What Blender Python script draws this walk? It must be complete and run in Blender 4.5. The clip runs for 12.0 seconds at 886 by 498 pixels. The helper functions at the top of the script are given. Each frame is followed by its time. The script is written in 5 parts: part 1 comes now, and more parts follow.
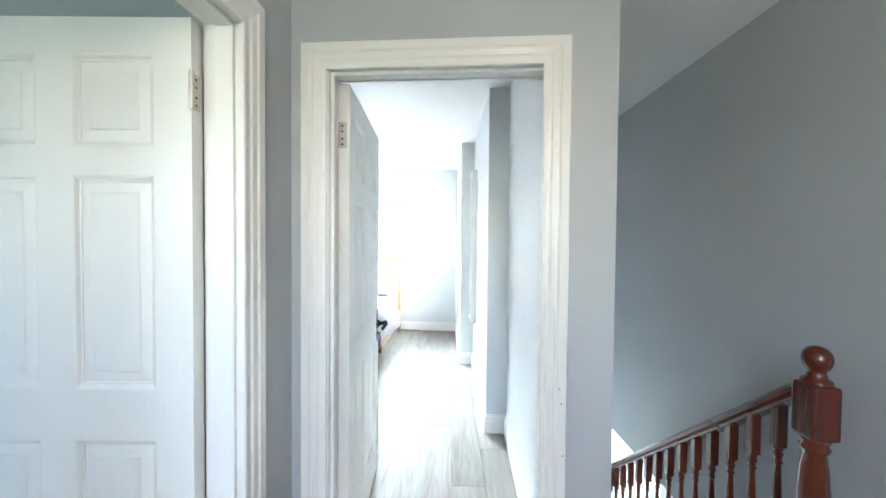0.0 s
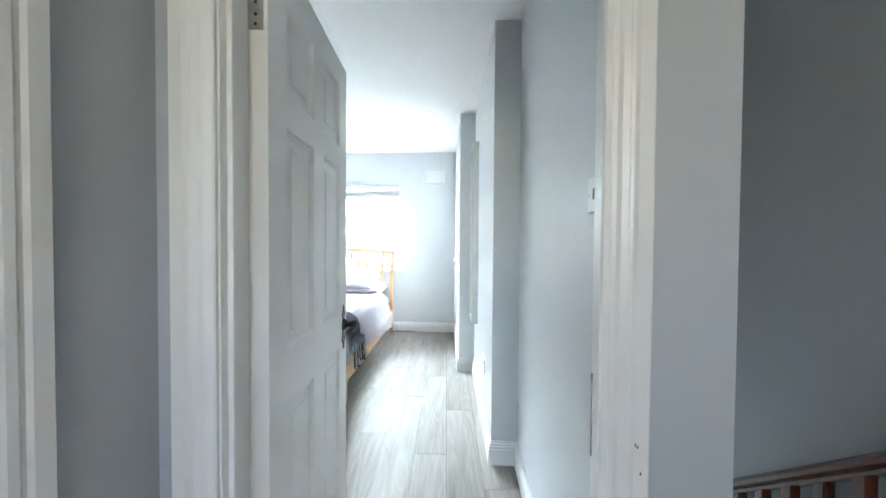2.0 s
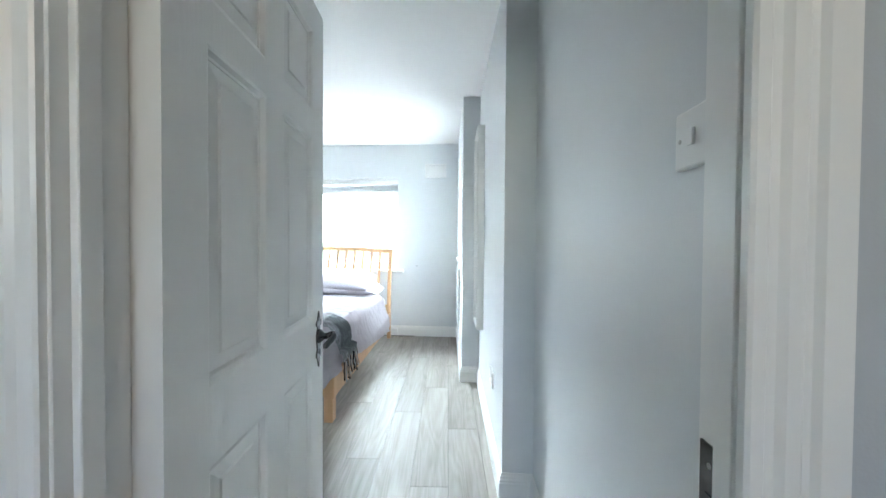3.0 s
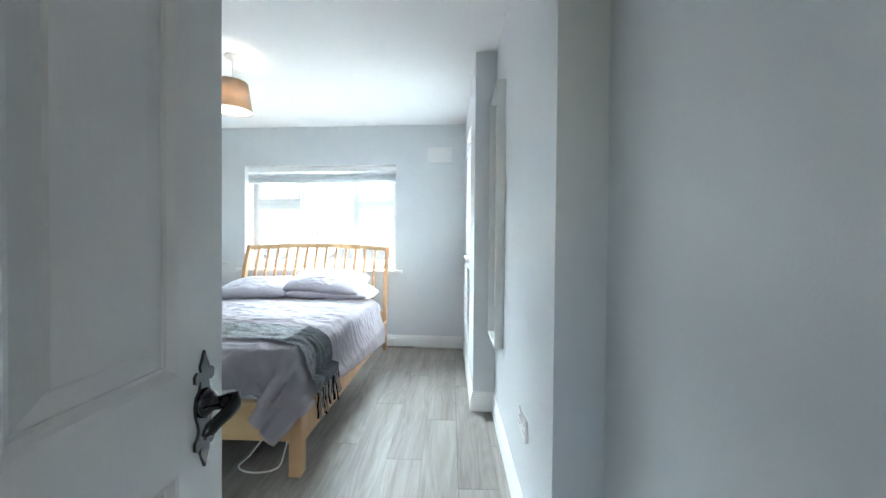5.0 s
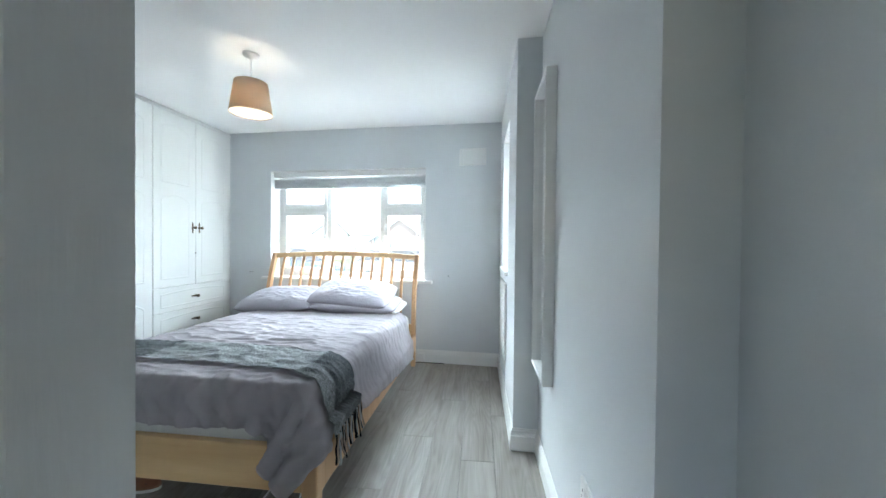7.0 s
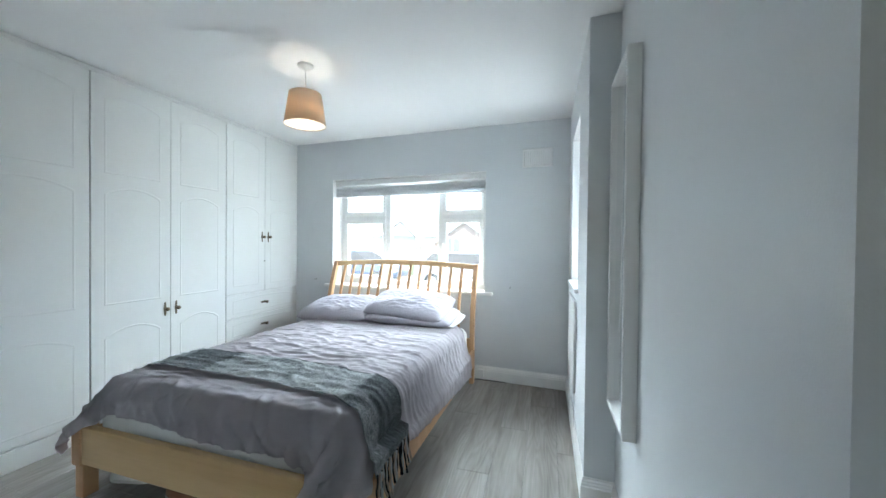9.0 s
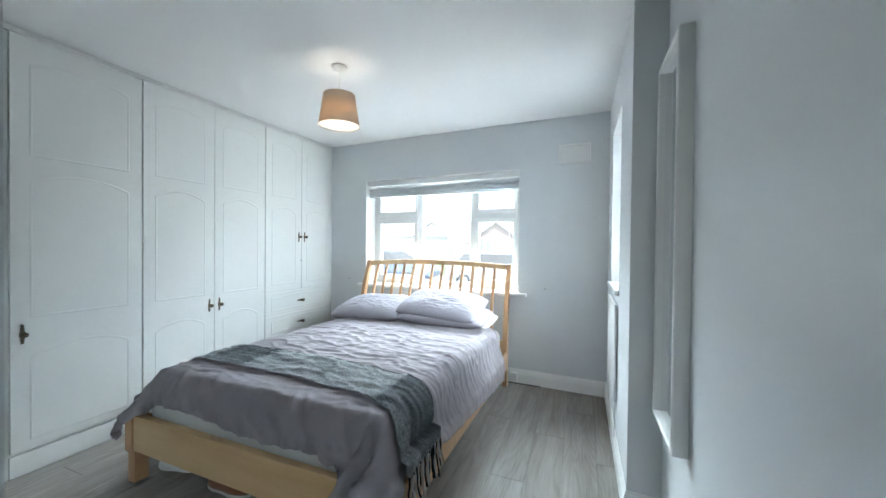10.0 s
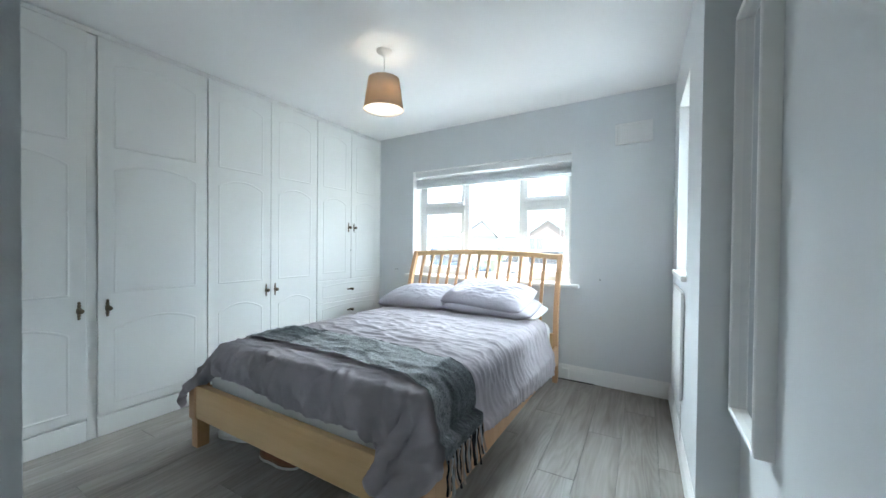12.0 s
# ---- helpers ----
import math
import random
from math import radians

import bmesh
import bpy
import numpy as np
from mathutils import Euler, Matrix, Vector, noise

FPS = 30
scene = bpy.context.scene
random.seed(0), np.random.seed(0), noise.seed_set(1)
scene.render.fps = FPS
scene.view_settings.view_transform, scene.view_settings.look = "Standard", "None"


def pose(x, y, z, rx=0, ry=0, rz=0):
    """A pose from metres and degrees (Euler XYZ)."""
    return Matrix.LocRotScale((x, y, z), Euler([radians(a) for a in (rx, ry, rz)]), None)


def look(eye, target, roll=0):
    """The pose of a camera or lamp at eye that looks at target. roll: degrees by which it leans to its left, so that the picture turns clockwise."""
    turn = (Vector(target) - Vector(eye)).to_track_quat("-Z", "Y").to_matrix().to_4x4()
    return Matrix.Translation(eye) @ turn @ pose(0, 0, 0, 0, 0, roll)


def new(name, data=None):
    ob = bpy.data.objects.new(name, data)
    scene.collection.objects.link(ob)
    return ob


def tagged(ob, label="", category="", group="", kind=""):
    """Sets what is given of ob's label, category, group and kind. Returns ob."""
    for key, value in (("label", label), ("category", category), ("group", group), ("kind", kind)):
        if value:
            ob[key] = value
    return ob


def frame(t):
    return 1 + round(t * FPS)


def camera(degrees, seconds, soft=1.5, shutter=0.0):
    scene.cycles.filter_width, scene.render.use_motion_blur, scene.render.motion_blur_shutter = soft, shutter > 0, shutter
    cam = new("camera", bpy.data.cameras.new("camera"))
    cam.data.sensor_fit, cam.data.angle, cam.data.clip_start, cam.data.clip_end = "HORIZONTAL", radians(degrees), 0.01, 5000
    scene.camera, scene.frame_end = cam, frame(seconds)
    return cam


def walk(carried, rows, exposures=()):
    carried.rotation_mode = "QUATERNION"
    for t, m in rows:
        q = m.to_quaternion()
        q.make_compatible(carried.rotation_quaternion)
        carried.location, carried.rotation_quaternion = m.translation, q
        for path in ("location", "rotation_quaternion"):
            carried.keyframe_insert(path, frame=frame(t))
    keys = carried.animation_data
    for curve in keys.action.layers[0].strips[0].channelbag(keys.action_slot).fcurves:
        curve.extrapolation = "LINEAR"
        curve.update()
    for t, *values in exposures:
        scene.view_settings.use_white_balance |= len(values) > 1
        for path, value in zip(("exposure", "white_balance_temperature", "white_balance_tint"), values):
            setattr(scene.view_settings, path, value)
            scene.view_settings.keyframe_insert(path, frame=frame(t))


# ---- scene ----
cam = camera(101.9, 12.0)
PATH = [
    (0, (0.361, 0.414, 1.371), (0.222, 2.408, 1.326), 0.5),
    (0.5, (0.349, 0.553, 1.339), (0.209, 2.547, 1.293), 0.3),
    (1, (0.369, 0.702, 1.311), (0.228, 2.696, 1.263), 0.3),
    (1.5, (0.376, 0.835, 1.268), (0.237, 2.829, 1.223), 0.4),
    (2, (0.364, 0.982, 1.243), (0.224, 2.977, 1.2), 0.4),
    (2.5, (0.35, 1.159, 1.196), (0.205, 3.154, 1.165), 0.5),
    (3, (0.341, 1.306, 1.203), (0.194, 3.3, 1.167), 0.4),
    (5, (0.264, 1.939, 1.144), (0.105, 3.933, 1.116), 0.5),
    (5.5, (0.241, 2.022, 1.158), (0.066, 4.014, 1.134), 0.7),
    (6, (0.225, 2.093, 1.177), (0.009, 4.082, 1.152), 0.5),
    (6.5, (0.205, 2.164, 1.205), (-0.056, 4.147, 1.177), 0.6),
    (7, (0.196, 2.225, 1.229), (-0.121, 4.199, 1.201), 0.6),
    (8.8, (0.212, 2.442, 1.297), (-0.419, 4.34, 1.272), 0.6),
    (9, (0.203, 2.456, 1.302), (-0.466, 4.341, 1.278), 0.6),
    (9.5, (0.182, 2.482, 1.31), (-0.57, 4.334, 1.285), 0.6),
    (10, (0.181, 2.493, 1.294), (-0.65, 4.312, 1.271), 0.6),
    (10.5, (0.185, 2.515, 1.281), (-0.727, 4.294, 1.257), 0.6),
    (11, (0.179, 2.521, 1.249), (-0.801, 4.264, 1.226), 0.6),
    (11.5, (0.181, 2.546, 1.215), (-0.857, 4.256, 1.187), 0.6),
    (12, (0.183, 2.572, 1.188), (-0.892, 4.259, 1.163), 0.6),
]
walk(cam, [(t, look(eye, target, roll)) for t, eye, target, roll in PATH],
     [(0.0, 4.82), (0.4, 4.42), (1.5, 4.20), (3.0, 3.90), (5.5, 3.24), (9.5, 2.80), (12.0, 2.78)])

# ---- light ----
world = bpy.data.worlds.new("sky")
scene.world = world
world.use_nodes = True
wn = world.node_tree.nodes
sky = wn.new("ShaderNodeTexSky")
sky.sky_type, sky.sun_disc, sky.sun_elevation, sky.sun_rotation = "NISHITA", False, radians(63), radians(156)
wn["Background"].inputs["Strength"].default_value = 0.12
world.node_tree.links.new(sky.outputs[0], wn["Background"].inputs[0])


def lamp(name, kind, m, energy, colour=(1, 1, 1), size=1.0, size_y=None):
    d = bpy.data.lights.new(name, kind)
    d.energy, d.color = energy, colour
    if kind == "AREA":
        d.shape, d.size, d.size_y = "RECTANGLE", size, size_y or size
    elif kind == "POINT":
        d.shadow_soft_size = size
    elif kind == "SUN":
        d.angle = size
    ob = new(name, d)
    ob.matrix_world = m
    return ob


sun = lamp("sun", "SUN", look((0, 0, 10), (-2, 4.5, 0)), 3.4, (1, 0.96, 0.9), radians(0.6))
# sky light that falls through the two bedroom windows from above the roofs
DAY = (0.77, 0.93, 1.01)
lamp("window_daylight", "AREA", look((-1.85, 7.05, 3.05), (-1.2, 4.2, 0.9)), 16, DAY, 2.6, 1.5)
lamp("low_sky_daylight", "AREA", look((-4.0, 10.2, 4.6), (-0.9, 4.0, 1.2)), 760, DAY, 11.0, 3.4)
lamp("side_window_daylight", "AREA", look((1.75, 5.15, 2.35), (-0.8, 5.35, 1.1)), 40, DAY, 1.3, 1.5)
# the landing: unseen ceiling lamp, added fill, daylight of next room and hall
lamp("landing_lamp_bulb", "POINT", pose(0.75, -0.6, 2.2), 1.3, (1, 0.74, 0.58), 0.08)
# fill from behind the view, at an opening added for it
lamp("landing_fill", "AREA", look((0.5, -1.94, 1.67), (0.5, 5, 1.5)), 0.55, DAY, 0.85, 0.8)
lamp("next_room_daylight", "AREA", look((-1.7, -1.94, 1.77), (-1.7, 5, 1.6)), 0.62, DAY, 1.3, 0.7)
lamp("hall_daylight", "AREA", look((3.57, 4.2, -1.4), (0, 4.2, -1.2)), 8, DAY, 1.4, 1.6)
lamp("pendant_bulb", "POINT", pose(-1.425, 4.354, 2.135), 0.34, (1, 0.88, 0.74), 0.03)


# ---- materials ----
def mat(name, colour, rough=0.6, vary=0.06, scale=6.0, bump=0.05, fine=120.0, metal=0.0, spec=0.5, dark=None, random_tint=0.0, stretch=None, coat=0.0):
    """A painted, grained or cloth surface: two scales of colour and a fine relief."""
    m = bpy.data.materials.new(name)
    m.use_nodes = True
    n, l = m.node_tree.nodes, m.node_tree.links
    b = n["Principled BSDF"]
    b.inputs["Roughness"].default_value, b.inputs["Metallic"].default_value = rough, metal
    b.inputs["Specular IOR Level"].default_value = spec
    b.inputs["Coat Weight"].default_value = coat
    tc = n.new("ShaderNodeTexCoord")
    mp = n.new("ShaderNodeMapping")
    l.new(tc.outputs["Object"], mp.inputs[0])
    if stretch:
        mp.inputs["Scale"].default_value = stretch
    big, small = n.new("ShaderNodeTexNoise"), n.new("ShaderNodeTexNoise")
    for t, s, d in ((big, scale, 3.0), (small, fine, 4.0)):
        t.inputs["Scale"].default_value, t.inputs["Detail"].default_value = s, d
        l.new(mp.outputs[0], t.inputs["Vector"])
    ramp = n.new("ShaderNodeMix")
    ramp.data_type = "RGBA"
    d = dark or tuple(c * (1 - 2 * vary) for c in colour)
    ramp.inputs[6].default_value, ramp.inputs[7].default_value = (*d, 1), (*colour, 1)
    mixv = n.new("ShaderNodeMath")
    mixv.operation = "MULTIPLY_ADD"
    l.new(small.outputs[0], mixv.inputs[0])
    mixv.inputs[1].default_value = 0.4
    add = n.new("ShaderNodeMath")
    add.operation = "MULTIPLY_ADD"
    l.new(big.outputs[0], add.inputs[0])
    add.inputs[1].default_value, add.inputs[2].default_value = 1.2, -0.25
    l.new(add.outputs[0], mixv.inputs[2])
    mixv.use_clamp = True
    l.new(mixv.outputs[0], ramp.inputs[0])
    out = ramp.outputs[2]
    if random_tint:
        oi = n.new("ShaderNodeObjectInfo")
        hsv = n.new("ShaderNodeHueSaturation")
        mr = n.new("ShaderNodeMapRange")
        mr.inputs[3].default_value, mr.inputs[4].default_value = 1 - random_tint, 1 + random_tint
        l.new(oi.outputs["Random"], mr.inputs[0])
        l.new(mr.outputs[0], hsv.inputs["Value"])
        l.new(out, hsv.inputs["Color"])
        out = hsv.outputs[0]
    l.new(out, b.inputs["Base Color"])
    if bump:
        bp = n.new("ShaderNodeBump")
        bp.inputs["Strength"].default_value, bp.inputs["Distance"].default_value = bump, 0.004
        l.new(small.outputs[0], bp.inputs["Height"])
        l.new(bp.outputs[0], b.inputs["Normal"])
    return m


def wood(name, light, dark, rough, scale=1.0, axis=1, random_tint=0.0, coat=0.0, knots=1.0):
    """Wood with grain along one axis of the object: long streaks, cathedral rings and fine pores."""
    m = bpy.data.materials.new(name)
    m.use_nodes = True
    n, l = m.node_tree.nodes, m.node_tree.links
    b = n["Principled BSDF"]
    b.inputs["Roughness"].default_value, b.inputs["Coat Weight"].default_value = rough, coat
    b.inputs["Coat Roughness"].default_value = 0.15
    tc, oi = n.new("ShaderNodeTexCoord"), n.new("ShaderNodeObjectInfo")
    off = n.new("ShaderNodeVectorMath")
    off.operation = "MULTIPLY_ADD"
    comb = n.new("ShaderNodeCombineXYZ")
    for i in range(3):
        l.new(oi.outputs["Random"], comb.inputs[i])
    l.new(comb.outputs[0], off.inputs[0])
    off.inputs[1].default_value = (37.0, 91.0, 53.0)
    l.new(tc.outputs["Object"], off.inputs[2])

    def streak(sx, sl, detail, distort):
        mp = n.new("ShaderNodeMapping")
        v = [sx * scale] * 3
        v[axis] = sl * scale
        mp.inputs["Scale"].default_value = v
        l.new(off.outputs[0], mp.inputs[0])
        t = n.new("ShaderNodeTexNoise")
        t.inputs["Scale"].default_value, t.inputs["Detail"].default_value, t.inputs["Distortion"].default_value = 1.0, detail, distort
        l.new(mp.outputs[0], t.inputs["Vector"])
        return t
    wide, rings, pores = streak(7, 0.9, 2, 0.3), streak(22, 1.6, 3, knots), streak(160, 5, 2, 0)

    def math_node(op, a, c, d=None):
        q = n.new("ShaderNodeMath")
        q.operation = op
        for i, x in enumerate((a, c, d)):
            if x is None:
                continue
            if isinstance(x, (int, float)):
                q.inputs[i].default_value = x
            else:
                l.new(x, q.inputs[i])
        return q.outputs[0]
    f = math_node("MULTIPLY_ADD", wide.outputs[0], 0.9, -0.35)
    f = math_node("MULTIPLY_ADD", rings.outputs[0], 0.7, f)
    f = math_node("MULTIPLY_ADD", pores.outputs[0], 0.24, math_node("ADD", f, 0.10))
    if knots > 1.5:
        arch = streak(8, 0.8, 1, 0.5)
        f = math_node("MULTIPLY_ADD", math_node("SINE", math_node("MULTIPLY", arch.outputs[0], 75.0), 0.0), 0.075, f)
    f = math_node("MULTIPLY_ADD", f, 1.7, -0.6)
    mix = n.new("ShaderNodeMix")
    mix.data_type, mix.clamp_factor = "RGBA", True
    mix.inputs[6].default_value, mix.inputs[7].default_value = (*dark, 1), (*light, 1)
    l.new(f, mix.inputs[0])
    hsv = n.new("ShaderNodeHueSaturation")
    l.new(mix.outputs[2], hsv.inputs["Color"])
    l.new(math_node("MULTIPLY_ADD", oi.outputs["Random"], 2 * random_tint, 1 - random_tint), hsv.inputs["Value"])
    l.new(hsv.outputs[0], b.inputs["Base Color"])
    bp = n.new("ShaderNodeBump")
    bp.inputs["Strength"].default_value, bp.inputs["Distance"].default_value = 0.12, 0.002
    l.new(pores.outputs[0], bp.inputs["Height"])
    l.new(bp.outputs[0], b.inputs["Normal"])
    return m


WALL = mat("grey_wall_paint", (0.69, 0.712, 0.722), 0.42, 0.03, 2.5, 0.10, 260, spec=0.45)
# darker copy for the landing side: its dimness is put into the colour
WALL_DIM = mat("grey_wall_paint_dim", (0.47, 0.50, 0.53), 0.5, 0.03, 2.5, 0.10, 260)
CEIL = mat("white_ceiling_paint", (0.88, 0.882, 0.875), 0.8, 0.02, 1.5, 0.06, 200)
GLOSS = mat("white_gloss_paint", (0.81, 0.81, 0.795), 0.28, 0.015, 5, 0.02, 90)
DOORPAINT = mat("white_door_paint", (0.80, 0.80, 0.785), 0.36, 0.03, 4, 0.16, 110, stretch=(1, 1, 0.12))
WARD = mat("cream_wardrobe_foil", (0.79, 0.795, 0.775), 0.36, 0.02, 3, 0.03, 150)
PLASTIC = mat("white_plastic", (0.80, 0.80, 0.79), 0.3, 0.02, 8, 0.02)
PLANK = wood("grey_oak_laminate", (0.345, 0.316, 0.288), (0.205, 0.183, 0.163), 0.56, 1.0, 1, 0.09, knots=1.8)
PLANK.node_tree.nodes["Principled BSDF"].inputs["Specular IOR Level"].default_value = 0.35
BEECH = wood("light_beech", (0.64, 0.43, 0.23), (0.52, 0.32, 0.15), 0.42, 0.8, 0, 0.06, knots=0.5)
BEECHV = wood("light_beech_upright", (0.60, 0.36, 0.20), (0.47, 0.26, 0.13), 0.42, 0.8, 2, 0.05, knots=0.5)
MAHOG = wood("varnished_mahogany", (0.135, 0.024, 0.010), (0.055, 0.009, 0.005), 0.22, 1.0, 2, 0.25, 0.6, 0.6)
MAHOGR = wood("varnished_mahogany_rail", (0.135, 0.024, 0.010), (0.055, 0.009, 0.005), 0.22, 1.0, 1, 0.2, 0.6, 0.6)
DUVET = mat("lilac_grey_cotton", (0.56, 0.52, 0.555), 0.9, 0.05, 3, 0.25, 420, spec=0.15)
PILLOW = mat("lilac_grey_pillowcase", (0.45, 0.425, 0.47), 0.9, 0.05, 5, 0.2, 420, spec=0.15)
SHEET = mat("white_cotton", (0.76, 0.75, 0.73), 0.9, 0.04, 6, 0.15, 300, spec=0.15)
BLACK = mat("black_iron", (0.014, 0.014, 0.017), 0.16, 0.2, 20, 0.1, 200, spec=0.7, coat=0.5)
STEEL = mat("hinge_steel", (0.62, 0.60, 0.57), 0.3, 0.1, 30, 0.05, metal=1.0)
BRASS = mat("aged_brass", (0.20, 0.16, 0.11), 0.42, 0.25, 40, 0.2, metal=0.9)
CARPET = mat("beige_carpet", (0.42, 0.37, 0.31), 0.95, 0.12, 8, 0.6, 300, spec=0.1)
SHOE = mat("brown_leather", (0.26, 0.105, 0.05), 0.5, 0.15, 20, 0.15, 160)
DARK = mat("dark_gap", (0.03, 0.03, 0.03), 0.8, 0.1, 9, 0.0)


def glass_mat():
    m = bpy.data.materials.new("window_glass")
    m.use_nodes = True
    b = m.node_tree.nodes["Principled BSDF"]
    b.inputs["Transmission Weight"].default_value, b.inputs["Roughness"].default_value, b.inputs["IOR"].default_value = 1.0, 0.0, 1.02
    # a haze put into the panes so the outside looks bleached by glare
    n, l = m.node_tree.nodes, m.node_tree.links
    veil, mix, veil_noise = n.new("ShaderNodeBsdfTranslucent"), n.new("ShaderNodeMixShader"), n.new("ShaderNodeTexNoise")
    veil.inputs[0].default_value = (0.85, 0.85, 0.83, 1)
    veil_noise.inputs["Scale"].default_value = 3.0
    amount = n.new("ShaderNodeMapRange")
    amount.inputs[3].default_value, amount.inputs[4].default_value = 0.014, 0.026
    l.new(veil_noise.outputs[0], amount.inputs[0])
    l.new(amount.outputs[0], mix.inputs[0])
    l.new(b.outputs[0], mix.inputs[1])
    l.new(veil.outputs[0], mix.inputs[2])
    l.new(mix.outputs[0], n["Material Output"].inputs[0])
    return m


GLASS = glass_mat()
MIRROR = mat("mirror_silver", (0.90, 0.91, 0.92), 0.02, 0.0, 3, 0.0, metal=1.0)


# ---- building helpers ----
def part(name, bm, material, parent=None, label="", smooth=False):
    """Link a bmesh as one mesh object under a thing or a part."""
    me = bpy.data.meshes.new(name)
    if smooth:
        for f in bm.faces:
            f.smooth = True
    bm.to_mesh(me)
    bm.free()
    me.materials.append(material)
    ob = new(name, me)
    if parent:
        ob.parent = parent
    if label:
        tagged(ob, label)
    return ob


def thing(name, label, category, m=None, group=""):
    ob = new(name)
    ob.empty_display_size = 0.1
    if m is not None:
        ob.matrix_world = m
    return tagged(ob, label, category, group)


def structure(ob, label, category):
    return tagged(ob, label, category, "", "structure")


def bevel(bm, w, seg=1):
    if w:
        bmesh.ops.bevel(bm, geom=bm.edges[:] , offset=w, segments=seg, profile=0.5, affect="EDGES", clamp_overlap=True)
    return bm


def box(x0, x1, y0, y1, z0, z1, w=0.0, seg=1, bm=None):
    fresh = bmesh.new()
    bmesh.ops.create_cube(fresh, size=1, matrix=Matrix.Translation(((x0 + x1) / 2, (y0 + y1) / 2, (z0 + z1) / 2)) @ Matrix.Diagonal((x1 - x0, y1 - y0, z1 - z0, 1)))
    bevel(fresh, w, seg)
    return join(bm, fresh)


def join(bm, other):
    """Adds other to bm (or gives other back where there is no bm)."""
    if bm is None:
        return other
    tmp = bpy.data.meshes.new("tmp")
    other.to_mesh(tmp)
    other.free()
    bm.from_mesh(tmp)
    bpy.data.meshes.remove(tmp)
    return bm


def prism(poly, z0, z1, w=0.0, seg=1, m=None):
    """An upright prism over a plan polygon."""
    bm = bmesh.new()
    lo = [bm.verts.new((x, y, z0)) for x, y in poly]
    hi = [bm.verts.new((x, y, z1)) for x, y in poly]
    n = len(poly)
    for i in range(n):
        bm.faces.new((lo[i], lo[(i + 1) % n], hi[(i + 1) % n], hi[i]))
    bm.faces.new(lo[::-1])
    bm.faces.new(hi)
    bmesh.ops.recalc_face_normals(bm, faces=bm.faces)
    bevel(bm, w, seg)
    if m:
        bm.transform(m)
    return bm


def lathe(profile, seg=20, m=None):
    """A turned solid from (radius, height) pairs, round z."""
    bm = bmesh.new()
    rings = []
    for r, z in profile:
        rings.append([bm.verts.new((r * math.cos(2 * math.pi * i / seg), r * math.sin(2 * math.pi * i / seg), z)) for i in range(seg)])
    for a, b in zip(rings, rings[1:]):
        for i in range(seg):
            bm.faces.new((a[i], a[(i + 1) % seg], b[(i + 1) % seg], b[i]))
    bm.faces.new(rings[0][::-1])
    bm.faces.new(rings[-1])
    bmesh.ops.recalc_face_normals(bm, faces=bm.faces)
    if m:
        bm.transform(m)
    return bm


def tube(points, radius, seg=8, closed=False):
    """A round bar along points; radius may be a list."""
    bm = bmesh.new()
    pts = [Vector(p) for p in points]
    rings = []
    for i, p in enumerate(pts):
        a, b = pts[max(i - 1, 0)], pts[min(i + 1, len(pts) - 1)]
        d = (b - a).normalized()
        u = d.cross(Vector((0.31, 0.17, 0.93)))
        u = (u if u.length > 0.05 else d.cross(Vector((1, 0, 0)))).normalized()
        v = d.cross(u)
        r = radius[i] if isinstance(radius, (list, tuple)) else radius
        rings.append([bm.verts.new(p + r * (math.cos(2 * math.pi * k / seg) * u + math.sin(2 * math.pi * k / seg) * v)) for k in range(seg)])
    for a, b in zip(rings, rings[1:]):
        for k in range(seg):
            bm.faces.new((a[k], a[(k + 1) % seg], b[(k + 1) % seg], b[k]))
    bm.faces.new(rings[0][::-1])
    bm.faces.new(rings[-1])
    bmesh.ops.recalc_face_normals(bm, faces=bm.faces)
    return bm


def sweep_frame(profile, path, to_world, closed=False):
    """A moulding with mitred corners round a rectangle. profile: (outward, proud) pairs; path(d) gives the corner points at the outward distance d, (u, v)."""
    bm = bmesh.new()
    rows = [[bm.verts.new(to_world(u, v, h)) for u, v in path(d)] for d, h in profile]
    n, k = len(rows), len(rows[0])
    for i in range(n):
        a, b = rows[i], rows[(i + 1) % n]
        for j in range(k if closed else k - 1):
            bm.faces.new((a[j], a[(j + 1) % k], b[(j + 1) % k], b[j]))
    if not closed:
        bm.faces.new([r[0] for r in rows])
        bm.faces.new([r[-1] for r in rows][::-1])
    bmesh.ops.recalc_face_normals(bm, faces=bm.faces)
    return bm


# ---- walls, floors, ceilings ----
H = 2.45            # bedroom ceiling
BACK = 5.875        # inner face of the window wall
FRONT0, FRONT1 = 1.690, 1.785   # the wall with the bedroom door
DX0, DX1, DH = -0.146, 0.636, 1.985    # its opening
WX0, WX1, WZ0, WZ1 = -2.338, -0.575, 0.845, 2.017   # big window
SY0, SY1, SZ0, SZ1 = 4.91, 5.53, 1.03, 2.15     # side window


def wall(name, bms, label, material=WALL):
    bm = None
    for b in bms:
        bm = join(bm, b)
    return structure(part(name, bm, material), label, "wall")


TK = 0.30
wall("wall_window", [
    box(-3.75, WX0, BACK, BACK + TK, -0.2, H + 0.1),
    box(WX1, 0.6, BACK, BACK + TK, -0.2, H + 0.1),
    box(WX0, WX1, BACK, BACK + TK, -0.2, WZ0),
    box(WX0, WX1, BACK, BACK + TK, WZ1, H + 0.1)], "pale grey painted bedroom wall round a wide window")


def side_x(y):
    """Room face of the wall with the side window."""
    return 0.281 + (0.192 - 0.281) * (y - 4.412) / (BACK - 4.412)


def side_piece(y0, y1, z0, z1):
    return prism([(side_x(y0), y0), (0.60, y0), (0.60, y1), (side_x(y1), y1)], z0, z1)


